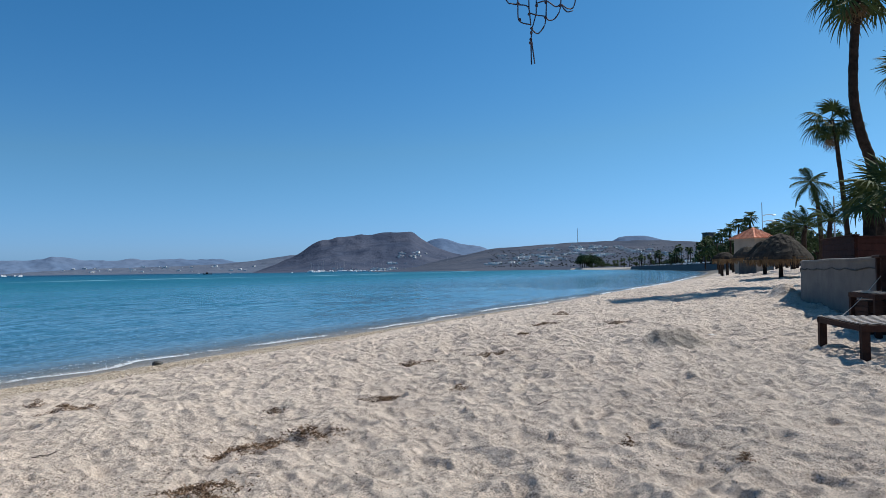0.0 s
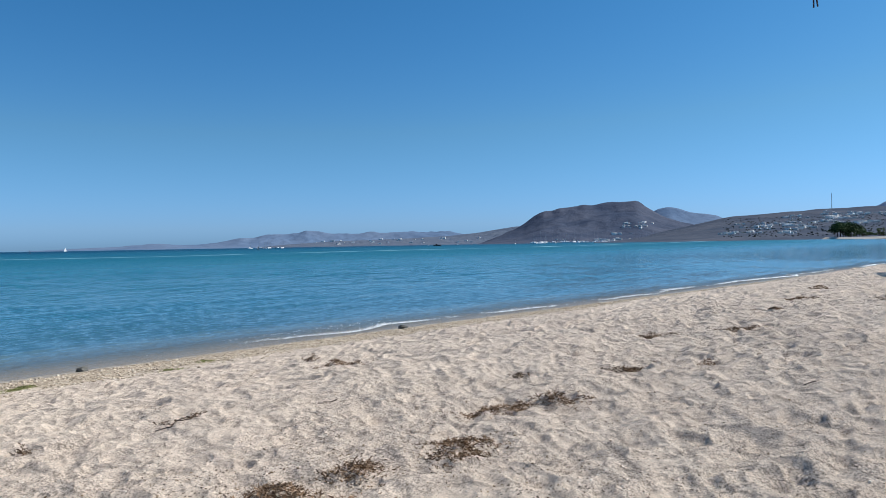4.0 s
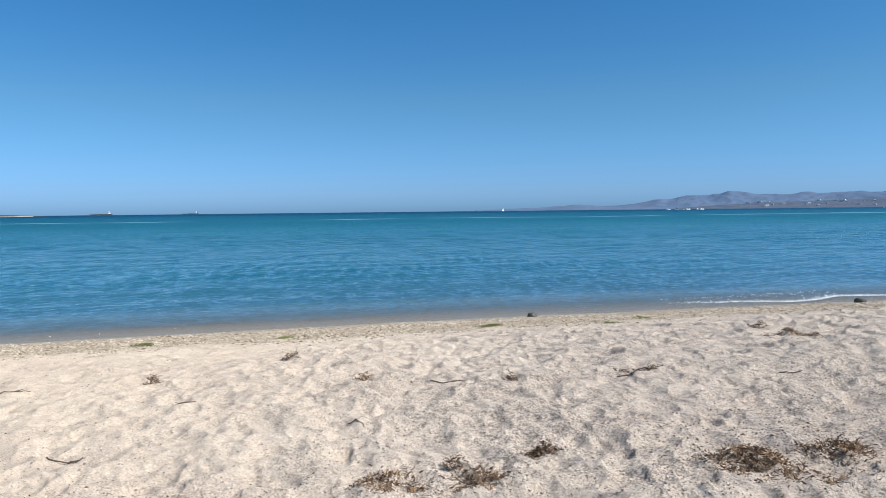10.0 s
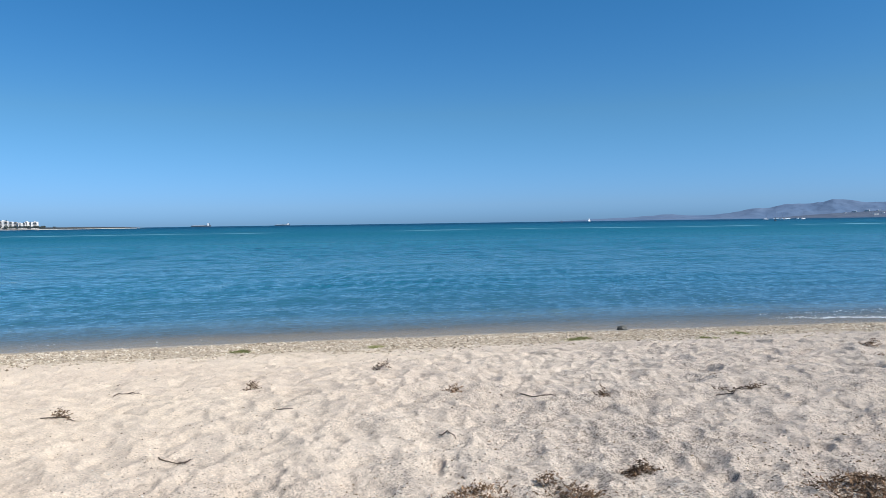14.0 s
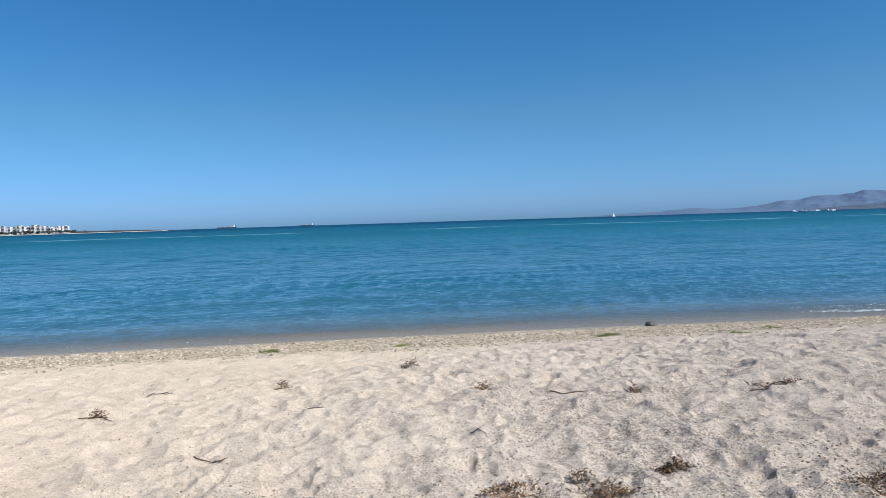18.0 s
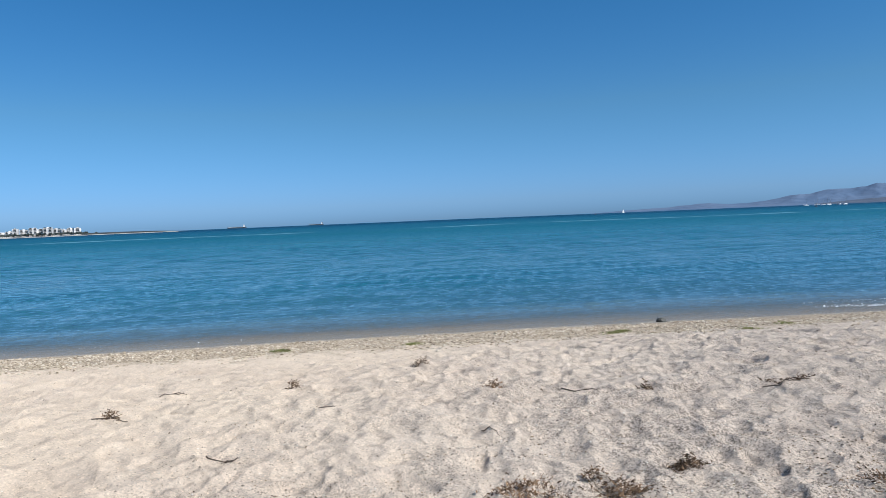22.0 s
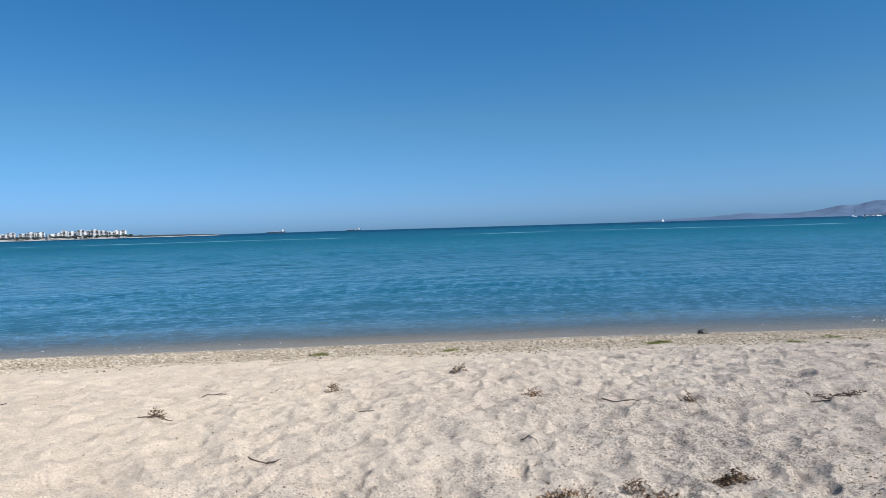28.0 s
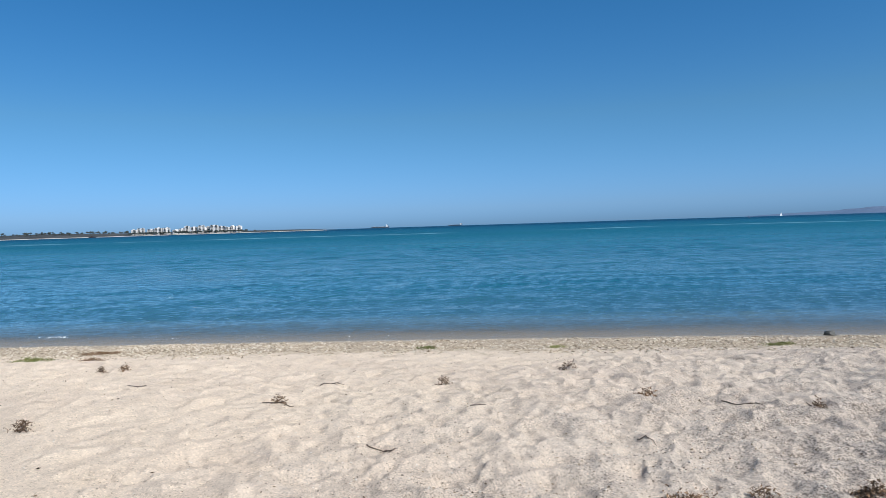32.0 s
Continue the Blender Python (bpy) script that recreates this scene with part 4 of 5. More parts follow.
palm(-29.4, 50.0, [(-29.4, 1.9), (-29.5, 3.2)], 0.16, "feather", 1.5, 14, "bushy young coconut palm", lift=(78, -15), seed=16)
palm(-33.5, 24.0, [(-33.4, 3.0), (-33.3, 4.8)], 0.22, "fan", 0.95, 13, "squat fan palm with broad leaves", dry=0, lift=(80, -30), seed=7)
palm(-31.9, 31.0, [(-31.9, 2.6), (-31.8, 4.2)], 0.22, "fan", 0.7, 18, "young fan palm beside a tall trunk", dry=0, lift=(75, -25), seed=17)
palm(-34.6, 36.0, [(-34.6, 6.0), (-34.5, 13.0)], 0.18, "fan", 0.85, 14, "fan palm with a ragged crown", dry=6, lift=(75, -50), seed=8)


# ---- leafy trees ----
def tree_meshes(seed, height, spread, clumps, leaf):
    rng = random.Random(seed)
    tr, cr = Shape(), Shape()
    tips = []
    tr.tube([(0, 0, -0.4), (0.1, 0, height * 0.25), (0, 0.1, height * 0.5)], [height * 0.045, height * 0.035, height * 0.025], 7)
    for i in range(6):
        t = i * 1.05 + rng.uniform(-0.3, 0.3)
        tip = Vector((math.cos(t) * spread * 0.6, math.sin(t) * spread * 0.6, height * rng.uniform(0.6, 0.9)))
        tr.tube([(0, 0.05, height * 0.42), tip * 0.55 + Vector((0, 0, height * 0.15)), tip], [height * 0.02, height * 0.012, height * 0.005], 5)
        tips.append(tip)
    tips.append(Vector((0, 0, height * 0.9)))
    for i in range(clumps):
        c = rng.choice(tips) + Vector((rng.gauss(0, spread * 0.24), rng.gauss(0, spread * 0.24), rng.gauss(0, height * 0.10)))
        n = Vector((rng.gauss(0, 1), rng.gauss(0, 1), rng.gauss(0, 1))).normalized()
        s = n.cross(Vector((rng.gauss(0, 1), rng.gauss(0, 1), 0.3))).normalized()
        cr.blade([c - n * leaf, c, c + n * leaf], [leaf * 0.3, leaf * 1.1, leaf * 0.2], s)
    return tr.mesh("trunk", TRUNK), cr.mesh("crown", BUSH)


TREES = [tree_meshes(31, 6.0, 3.2, 620, 0.34), tree_meshes(32, 5.0, 3.4, 560, 0.34), tree_meshes(33, 7.5, 3.4, 640, 0.4)]
TREES += [tree_meshes(34, 6.0, 3.0, 3600, 0.13), tree_meshes(35, 5.0, 3.2, 3600, 0.13), tree_meshes(36, 7.0, 3.2, 3800, 0.14)]


TREES += [tree_meshes(37, 4.5, 3.0, 60, 0.95), tree_meshes(38, 3.6, 3.2, 56, 0.95), tree_meshes(39, 5.5, 3.0, 64, 0.95)]


def tree(x, y, z, k, scale, turn, label, group):
    ob = thing("tree", x, y, z, label, "tree", group, turn)
    for name, me in zip(("trunk", "crown"), TREES[k]):
        part(name, me, None, ob, m=Matrix.Scale(scale, 4))


def woods(name, label, spots):
    """Far trees that nobody could count, joined in one mesh."""
    verts, faces, tone, n = [], [], [], 0
    for x, y, z, k, scale, turn in spots:
        for j, me in enumerate(TREES[k]):
            co = np.empty(len(me.vertices) * 3, dtype=np.float32)
            me.vertices.foreach_get("co", co)
            co = co.reshape(-1, 3) * scale
            c, q = math.cos(radians(turn)), math.sin(radians(turn))
            verts.append(np.stack([co[:, 0] * c - co[:, 1] * q + x, co[:, 0] * q + co[:, 1] * c + y, co[:, 2] + z], -1))
            for p in me.polygons:
                faces.append([n + v for v in p.vertices])
                tone.append(j)
            n += len(co)
    me = bpy.data.meshes.new(name)
    me.from_pydata(np.concatenate(verts).tolist(), [], faces)
    me.materials.append(HAZED_SCRUB)
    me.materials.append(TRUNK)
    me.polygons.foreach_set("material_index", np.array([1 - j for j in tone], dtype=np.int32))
    me.update()
    tagged(new(name, me), label, "trees", kind="stuff")


for b, d, k, s in ((-32.6, 42, 4, 0.30), (-28.6, 84, 1, 0.7), (-27.3, 90, 0, 0.7), (-25.9, 105, 1, 0.8), (-24.3, 118, 2, 0.7), (-22.9, 128, 0, 0.9), (-26.6, 115, 2, 0.7), (-21.9, 150, 1, 1.1), (-29.6, 70, 3, 0.5)):
    x, y = spot(b, d)
    tree(x, y, floor_at(x, y) - 0.1, k, s, b * 37 % 360, "dark green leafy tree behind the beach", "trees behind the beach")


# ---- tiled pavilion, lamp posts ----
def pavilion():
    d = 88.0
    x, y = spot(-24.35, d)
    z = floor_at(x, y)
    ob = thing("beach_pavilion", x, y, z, "cream pavilion with a clay tiled hip roof", "building", turn=24)
    ze, zt, w = rise(d, 2.02) - z, rise(d, 2.86) - z, 1.85
    part("wall", Shape().box(0, 0, ze / 2 - 0.2, w * 1.62, w * 1.62, ze + 0.4, 0, 0.03), CREAM, ob)
    part("soffit", Shape().box(0, 0, ze + 0.03, 2 * w * 0.99, 2 * w * 0.99, 0.10), CREAM, ob)
    slope = Shape()
    slope.v += [(-w, -w, ze + 0.08), (w, -w, ze + 0.08), (w, w, ze + 0.08), (-w, w, ze + 0.08), (0, 0, zt)]
    slope.f += [(0, 1, 4), (1, 2, 4), (2, 3, 4), (3, 0, 4), (3, 2, 1, 0)]
    roof = part("roof", slope, TILE, ob)
    for side in range(4):
        for i in range(13):
            u = -w + 2 * w * (i + 0.5) / 13
            k = 1 - abs(u) / w
            a, b = Vector((u, -w - 0.03, ze + 0.12)), Vector((u, -w + w * k, ze + 0.10 + (zt - ze) * k))
            part("tile", Shape().tube([a, b], 0.085, 6), TILE, roof, m=pose(0, 0, 0, 0, 0, 90 * side))
    for i in range(4):
        part("ridge", Shape().tube([(w * (1 if i in (1, 2) else -1), w * (1 if i > 1 else -1), ze + 0.1), (0, 0, zt + 0.05)], 0.12, 6), TILE, roof)
    for s in (-0.9, 0.9):
        win = part("window", Shape().box(s * 0.8, -w * 0.815, ze * 0.62, 0.7, 0.06, 1.0, 0, 0.01), GLASS, ob)
        part("window_frame", Shape().box(s * 0.8, -w * 0.80, ze * 0.62, 0.84, 0.05, 1.14), DARKWOOD, win)


pavilion()


def lamp_post(bearing, d, el_top, label, arms=1):
    d *= 1.05
    x, y = spot(bearing, d)
    z = floor_at(x, y)
    h = rise(d, el_top) - z
    ob = thing("street_lamp", x, y, z, label, "street lamp", "lamp posts along the promenade")
    part("pole", Shape().tube([(0, 0, -0.3), (0, 0, h)], [0.08, 0.05], 8), STEEL, ob)
    for k in range(arms):
        zz = h * (0.80 - 0.09 * k)
        part("arm", Shape().tube([(0, 0, zz), (0.8, 0.2, zz + 0.25), (1.7, 0.4, zz + 0.22)], 0.045, 6), STEEL, ob)
        part("lamp_head", Shape().box(1.85, 0.44, zz + 0.16, 0.5, 0.2, 0.12, 13, 0.03), STEEL, ob)


lamp_post(-25.0, 100, 4.8, "tall steel lamp post with two arms", 2)
lamp_post(-29.75, 60, 5.0, "steel floodlight post among palms", 1)
for b, d, e in ((-21.3, 385, 1.75), (-20.1, 430, 1.5), (-19.2, 500, 1.35), (-18.0, 580, 1.2), (-17.2, 690, 1.1)):
    lamp_post(b, d, e, "grey promenade street lamp", 1)


# ---- promenade: sea wall, rows of palms, buildings ----
QUAY = [spot(-25.0, 262), spot(-23.0, 310), spot(-20.6, 384), spot(-18.5, 520), spot(-16.8, 700), spot(-15.2, 850)]
FAR_STRAND = [spot(-15.4, 880), spot(-14.0, 1000), spot(-12.6, 1120), spot(-11.4, 1200), spot(-10.4, 1260)]


def along(line, t):
    """The place at t (0 to 1) along a line of points."""
    t = min(max(t, 0.0), 0.9999) * (len(line) - 1)
    a, b, k = line[int(t)], line[int(t) + 1], t - int(t)
    return a[0] + (b[0] - a[0]) * k, a[1] + (b[1] - a[1]) * k


def bank(name, line, half, low, high, mat, label, category):
    """A long low body along a line: sloping face to the sea, flat top."""
    sh = Shape()
    for i, (x, y) in enumerate(line):
        p, q = line[max(i - 1, 0)], line[min(i + 1, len(line) - 1)]
        d = Vector((q[0] - p[0], q[1] - p[1], 0)).normalized()
        for off, z in ((0.0, low), (half * 0.25, high), (half * 2, high), (half * 2.2, low)):
            sh.v.append((x + d.y * off, y - d.x * off, z))
    for i in range(len(line) - 1):
        for k in range(4):
            w = (k + 1) % 4
            sh.f.append((4 * i + k, 4 * i + w, 4 * i + 4 + w, 4 * i + 4 + k))
    n = 4 * (len(line) - 1)
    sh.f += [(3, 2, 1, 0), (n, n + 1, n + 2, n + 3)]
    solid(name, sh, mat, label, category, kind="structure")


bank("sea_wall", QUAY, 9.0, -2.0, 3.1, STONE, "dark stone sea wall along the promenade", "sea wall")
bank("far_beach", FAR_STRAND, 24.0, -1.5, 2.2, FARSAND, "pale strip of beach across the bay", "beach")


def far_palm_meshes(seed, fan):
    rng = random.Random(seed)
    tr, cr, h = Shape(), Shape(), 1.0
    bend = rng.uniform(-0.03, 0.03)
    tr.tube([(0, 0, -0.03), (bend, 0, 0.5), (bend * 2, bend, 0.9)], [0.026, 0.019, 0.017], 7)
    for i in range(26):
        t, e = i * 2.4 + rng.uniform(-0.2, 0.2), radians(rng.uniform(-55, 80))
        l = rng.uniform(0.12, 0.17) if fan else rng.uniform(0.18, 0.26)
        d = Vector((math.cos(t) * math.cos(e), math.sin(t) * math.cos(e), math.sin(e)))
        s = Vector((-math.sin(t), math.cos(t), 0))
        o = Vector((bend * 2, bend, 0.9))
        tip = o + d * l - Vector((0, 0, l * 0.35))
        for q in (-0.5, -0.17, 0.17, 0.5):
            side = (s * q * l * (1.0 if fan else 0.45))
            cr.blade([o + d * l * 0.25, o + d * l * 0.65 + side * 0.7, tip + side * 1.2], [0.01, l * 0.2, 0.004], s + Vector((0, 0, rng.uniform(-0.6, 0.6))))
    return tr.mesh("trunk", TRUNK, True), cr.mesh("crown", LEAF)


FARPALMS = [far_palm_meshes(41 + i, i < 3) for i in range(5)]


def far_palm(x, y, z, h, k, turn, group):
    ob = thing("palm_tree", x, y, z, "promenade palm with a bare trunk" if k < 3 else "promenade coconut palm with loose fronds", "palm tree", group, turn)
    for name, me in zip(("trunk", "crown"), FARPALMS[k]):
        part(name, me, None, ob, m=Matrix.Scale(h, 4))


rng = random.Random(51)
for i in range(84):
    x, y = along(QUAY, (i + rng.uniform(-0.4, 0.4)) / 84)
    off_m = rng.choice((4, 9, 16))
    far_palm(x + off_m, y, 3.0, rng.uniform(9.0, 14.5), rng.randrange(5), rng.uniform(0, 360), "palms along the promenade")
for i in range(26):
    x, y = along(FAR_STRAND, (i + rng.uniform(-0.4, 0.4)) / 26)
    far_palm(x + rng.uniform(18, 40), y + 8, 2.0, rng.uniform(9.0, 15.0), rng.randrange(5), rng.uniform(0, 360), "palms behind the far beach")
for b, d, e in ((-22.75, 125, 3.3), (-23.3, 122, 3.6), (-24.2, 118, 4.15), (-22.2, 132, 2.9), (-21.8, 140, 2.6), (-23.9, 135, 3.3), (-26.0, 120, 3.4), (-25.6, 128, 3.1), (-20.9, 165, 2.3)):
    x, y = spot(b, d)
    far_palm(x, y, 1.2, (rise(d, e) - 1.2), rng.randrange(3), rng.uniform(0, 360), "palms along the promenade")
for i in range(76):
    x, y = along(QUAY if i % 4 else FAR_STRAND, rng.random())
    tree(x + rng.uniform(22, 60), y + rng.uniform(0, 15), 1.2, rng.randrange(3), rng.uniform(0.8, 1.5), rng.uniform(0, 360), "dark green tree along the promenade", "trees along the promenade")
for i in range(9):
    x, y = spot(-11.3 - i * 0.17, 1235 + rng.uniform(-15, 15))
    tree(x, y, 1.2, rng.randrange(3), rng.uniform(2.4, 3.4), rng.uniform(0, 360), "large dark tree behind the far beach", "trees along the promenade")


def car_shapes():
    body = Shape().box(0, 0, 0.55, 4.3, 1.75, 0.62, 0, 0.16).box(0.1, 0, 0.92, 3.6, 1.66, 0.2, 0, 0.08)
    cabin = Shape().box(-0.25, 0, 1.2, 2.2, 1.5, 0.56, 0, 0.2)
    wheel = Shape().tube([(0, -0.1, 0), (0, 0.1, 0)], 0.32, 12)
    return body, cabin, wheel


def parked_car(x, y, z, turn, paint, label):
    ob = thing("parked_car", x, y, z, label, "car", "cars along the promenade", turn)
    body, cabin, wheel = CAR
    part("body", body, paint, ob)
    part("cabin", cabin, GLASS, ob)
    for u in (-1.35, 1.35):
        for v in (-0.8, 0.8):
            part("wheel", wheel, CRACK, ob, m=pose(u, v, 0.32))


CAR = car_shapes()
for i in range(20):
    t = 0.30 + 0.6 * (i + rng.uniform(-0.3, 0.3)) / 20
    x, y = along(QUAY, t)
    u, v = along(QUAY, t + 0.01)
    parked_car(x + 3.2, y, 3.1, math.degrees(math.atan2(v - y, u - x)), BOAT if i % 3 else STEEL, "white car parked along the promenade" if i % 3 else "grey car parked along the promenade")


# ---- houses ----
def house_mesh(seed, w, dp, h):
    """Body, roof slab and windows of a plain flat-roofed house."""
    rng = random.Random(seed)
    body = Shape().box(0, 0, h / 2 - 1.0, w, dp, h + 2.0)
    if rng.random() < 0.6:
        body.box(w * 0.2, dp * 0.05, h + 1.1, w * 0.5, dp * 0.6, 2.4)
    roof = Shape().box(0, 0, h + 0.15, w + 0.6, dp + 0.6, 0.3)
    wins = []
    for fl in range(max(1, int(h // 3))):
        for u in (-0.3, 0.02, 0.32):
            wins.append(Shape().box(u * w, -dp / 2 - 0.02, fl * 3 + 1.6, w * 0.12, 0.12, 1.2).mesh("window", GLASS))
    return body.mesh("wall", WHITE), roof.mesh("roof", WHITE), wins


HOUSES = [house_mesh(60 + i, w, dp, h) for i, (w, dp, h) in enumerate(((11, 8, 6), (15, 9, 6), (9, 8, 3.4), (18, 10, 9), (13, 9, 3.4)))]


def house(p, k, s, group, label):
    turn = math.degrees(math.atan2(p[1], p[0])) - 90 + rng.uniform(-25, 25)
    ob = thing("house", float(p[0]), float(p[1]), float(p[2]), label, "house", group, turn)
    body, roof, wins = HOUSES[k]
    size = Matrix.Diagonal((s, s, s * 0.62, 1))
    part("wall", body, None, ob, m=size)
    part("roof", roof, None, ob, m=size)
    for me in wins[:3]:
        part("window", me, None, ob, m=size)


# terraces: short runs of houses side by side along the slope
for b0, b1, e0, e1, n in ((-4.6, -9.5, 0.35, 1.25, 17), (-6.5, -12.5, 0.9, 1.75, 17), (-10.5, -18, 0.9, 1.95, 22), (-3.4, -6, 0.15, 0.6, 5)):
    for i in range(n):
        b, e = rng.uniform(b0, b1), rng.uniform(e0, e1)
        for k in range(rng.randrange(2, 7)):
            house(on_hill("town_ridge", b - 0.24 * k, e + rng.uniform(-0.03, 0.03)), rng.randrange(5), rng.uniform(0.55, 0.85), "hillside town houses", "pale flat-roofed house on the hillside")
for b0, b1, e0, e1, n in ((3.9, 1.2, 0.95, 1.5, 24), (6.0, 3.0, 0.55, 0.62, 7), (-0.9, -3.4, 0.3, 0.85, 22), (2.2, -1.0, 0.2, 0.35, 8), (9.5, 3.0, 0.08, 0.2, 16)):
    for i in range(n):
        house(on_hill("mesa", rng.uniform(b0, b1), rng.uniform(e0, e1)), rng.randrange(5), rng.uniform(0.6, 0.95), "houses at the foot of the mesa", "pale house on the slope of the mesa")
for i in range(34):
    house(on_hill("coastal_lowland", rng.uniform(12, 29), rng.uniform(0.1, 0.5)), rng.randrange(5), rng.uniform(0.9, 1.4), "buildings on the far shore", "pale building on the far shore")
spots = []
for i in range(1000):
    p = on_hill("town_ridge", rng.uniform(-3.8, -20), rng.uniform(0.12, 1.6))
    spots.append((float(p[0]), float(p[1]), float(p[2]) - 0.5, 6 + rng.randrange(3), rng.uniform(0.25, 0.7), rng.uniform(0, 360)))
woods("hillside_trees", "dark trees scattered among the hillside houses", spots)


for i in range(36):
    x, y = along(QUAY, rng.uniform(0.2, 1.0))
    house((x + rng.uniform(45, 110), y + rng.uniform(0, 40), 2.1), rng.randrange(5), rng.uniform(0.9, 1.5), "low town buildings behind the promenade", "pale low building behind the promenade")
for i in range(60):
    x, y = along(QUAY, rng.random())
    tree(x + rng.uniform(40, 150), y + rng.uniform(0, 60), 1.2, rng.randrange(3), rng.uniform(0.9, 1.5), rng.uniform(0, 360), "dark green tree among town buildings", "trees in the town")


def tower_block():
    d = 460.0
    x, y = spot(-21.2, d)
    ob = thing("tower_block", x, y, 1.2, "grey concrete tower behind the palms", "building", turn=20)
    h = rise(d, 2.6) - 1.2
    part("wall", Shape().box(0, 0, h / 2, 5.4, 5.4, h), STONE, ob)
    part("roof", Shape().box(0, 0, h + 0.2, 6.0, 6.0, 0.5), STONE, ob)
    for k in range(4):
        part("window", Shape().box(0, -1.85, h * (0.25 + 0.18 * k), 1.8, 1.9, 1.2), GLASS, ob)


tower_block()


def mast():
    p = on_hill("town_ridge", -11.13, 2.15)
    ob = thing("radio_mast", float(p[0]), float(p[1]), float(p[2]), "thin radio mast on the ridge", "mast")
    part("mast", Shape().tube([(0, 0, -4), (0, 0, 50)], [1.0, 0.6], 6), STEEL, ob)
    for z in (22, 38):
        part("platform", Shape().tube([(0, 0, z), (0, 0, z + 1)], 1.5, 8), STEEL, ob)


mast()


# ---- the spit with its apartment blocks ----
def apartment(bearing, d, w, storeys):
    x, y = spot(bearing, d)
    z = rise(d, 0.11)
    ob = thing("apartment_building", x, y, z, "white apartment block of %s storeys on the spit" % ("two", "three", "four", "five", "six")[storeys - 3], "building", "apartment blocks on the spit", bearing + rng.uniform(-15, 15))
    storeys = storeys - 1
    h = storeys * 2.6
    part("wall", Shape().box(0, 0, h / 2 - 2, w, 12, h + 4), APARTMENT, ob)
    part("roof", Shape().box(0, 0, h + 0.4, w * 0.96, 11, 0.8), APARTMENT, ob)
    part("stair_tower", Shape().box(w * rng.uniform(-0.25, 0.25), 1, h + 1.2, w * 0.3, 5, 1.8), APARTMENT, ob)
    for s in range(storeys):
        for u in ((-0.28, 0.28) if w > 14 else (0.0,)):
            win = part("window", Shape().box(u * w, -6.02, s * 3 + 1.6, w * (0.26 if w > 14 else 0.45), 0.3, 1.9), GLASS, ob)
            part("balcony", Shape().box(u * w, -6.6, s * 3 + 0.5, w * (0.34 if w > 14 else 0.55), 1.2, 0.6), APARTMENT, win)


for b, w, s in ((97.6, 13, 4), (97.1, 15, 5), (96.4, 17, 4), (95.9, 15, 5), (95.35, 16, 5), (94.2, 15, 4), (93.8, 11, 6), (93.3, 16, 5), (92.75, 15, 6), (92.3, 14, 5), (91.8, 18, 6), (91.2, 16, 5), (90.75, 15, 4), (90.35, 15, 5), (89.95, 14, 5), (92.0, 22, 4), (93.0, 20, 3), (94.6, 20, 3)):
    apartment(b, 1720 + rng.uniform(-25, 25), w, s)
spots = []
for i in range(420):
    b = rng.choice((rng.uniform(88.6, 98.2), rng.uniform(89.2, 98.2), rng.uniform(97.5, 112)))
    if b < 98:
        d = 1665 + rng.uniform(0, 35)
        x, y = spot(b, d)
        z = float(rise(d, 0.05)) - 1
    else:
        x, y, z = (float(v) for v in on_hill("peninsula", b, rng.uniform(0.10, 0.30)))
    spots.append((x, y, z - 0.5, 6 + rng.randrange(3), rng.uniform(0.5, 1.1) if b < 98 else rng.uniform(0.7, 1.15), rng.uniform(0, 360)))
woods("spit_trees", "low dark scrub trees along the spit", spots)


bank("spit_beach", [spot(b, 1632) for b in range(83, 112, 3)], 6.0, -2.0, -0.05, FARSAND, "thin pale beach along the spit", "beach")


# ---- boats, buoys and ships ----
def hull_shape(l, w, h, rows=9):
    sh = Shape()
    for i in range(rows):
        k = i / (rows - 1)
        b = w / 2 * (1 - max(0, (k - 0.55) / 0.45) ** 2.0) * (0.85 + 0.15 * min(1, k * 4))
        x = (k - 0.5) * l
        sh.v += [(x, 0, -h * 0.6), (x, -b * 0.8, -h * 0.2), (x, -b, h * (1 + 0.25 * k * k)), (x, b, h * (1 + 0.25 * k * k)), (x, b * 0.8, -h * 0.2)]
    for i in range(rows - 1):
        for k in range(5):
            w2 = (k + 1) % 5
            sh.f.append((5 * i + k, 5 * i + 5 + k, 5 * i + 5 + w2, 5 * i + w2))
    sh.f += [(0, 1, 2, 3, 4), tuple(5 * (rows - 1) + k for k in (4, 3, 2, 1, 0))]
    return sh


def sailboat(bearing, d, length, label, sail=False):
    x, y = spot(bearing, d)
    ob = thing("sailboat", x, y, SEA, label, "sailboat", "moored sailboats", rng.uniform(0, 360) if not sail else -97)
    hull = part("hull", hull_shape(length, length * 0.3, length * 0.09), BOAT, ob)
    part("cabin", Shape().box(-0.02 * length, 0, length * 0.12, length * 0.38, length * 0.18, length * 0.09, 0, length * 0.02), BOAT, ob)
    m = part("mast", Shape().tube([(0.05 * length, 0, 0), (0.05 * length, 0, length * 1.25)], [0.14, 0.09], 6), STEEL, ob)
    part("boom", Shape().tube([(0.05 * length, 0, length * 0.2), (-0.38 * length, 0, length * 0.2)], 0.16, 6), BOAT, m)
    if sail:
        s = Shape()
        s.v += [(0.03 * length, 0, 0.22 * length), (-0.36 * length, 0.04 * length, 0.22 * length), (-0.12 * length, 0.05 * length, 0.7 * length), (0.04 * length, 0, 1.2 * length)]
        s.f += [(0, 1, 2, 3)]
        part("mainsail", s, BOAT, m)
        j = Shape()
        j.v += [(0.45 * length, 0, 0.12 * length), (0.08 * length, 0.06 * length, 0.15 * length), (0.05 * length, 0, 1.05 * length)]
        j.f += [(0, 1, 2)]
        part("jib", j, BOAT, m)


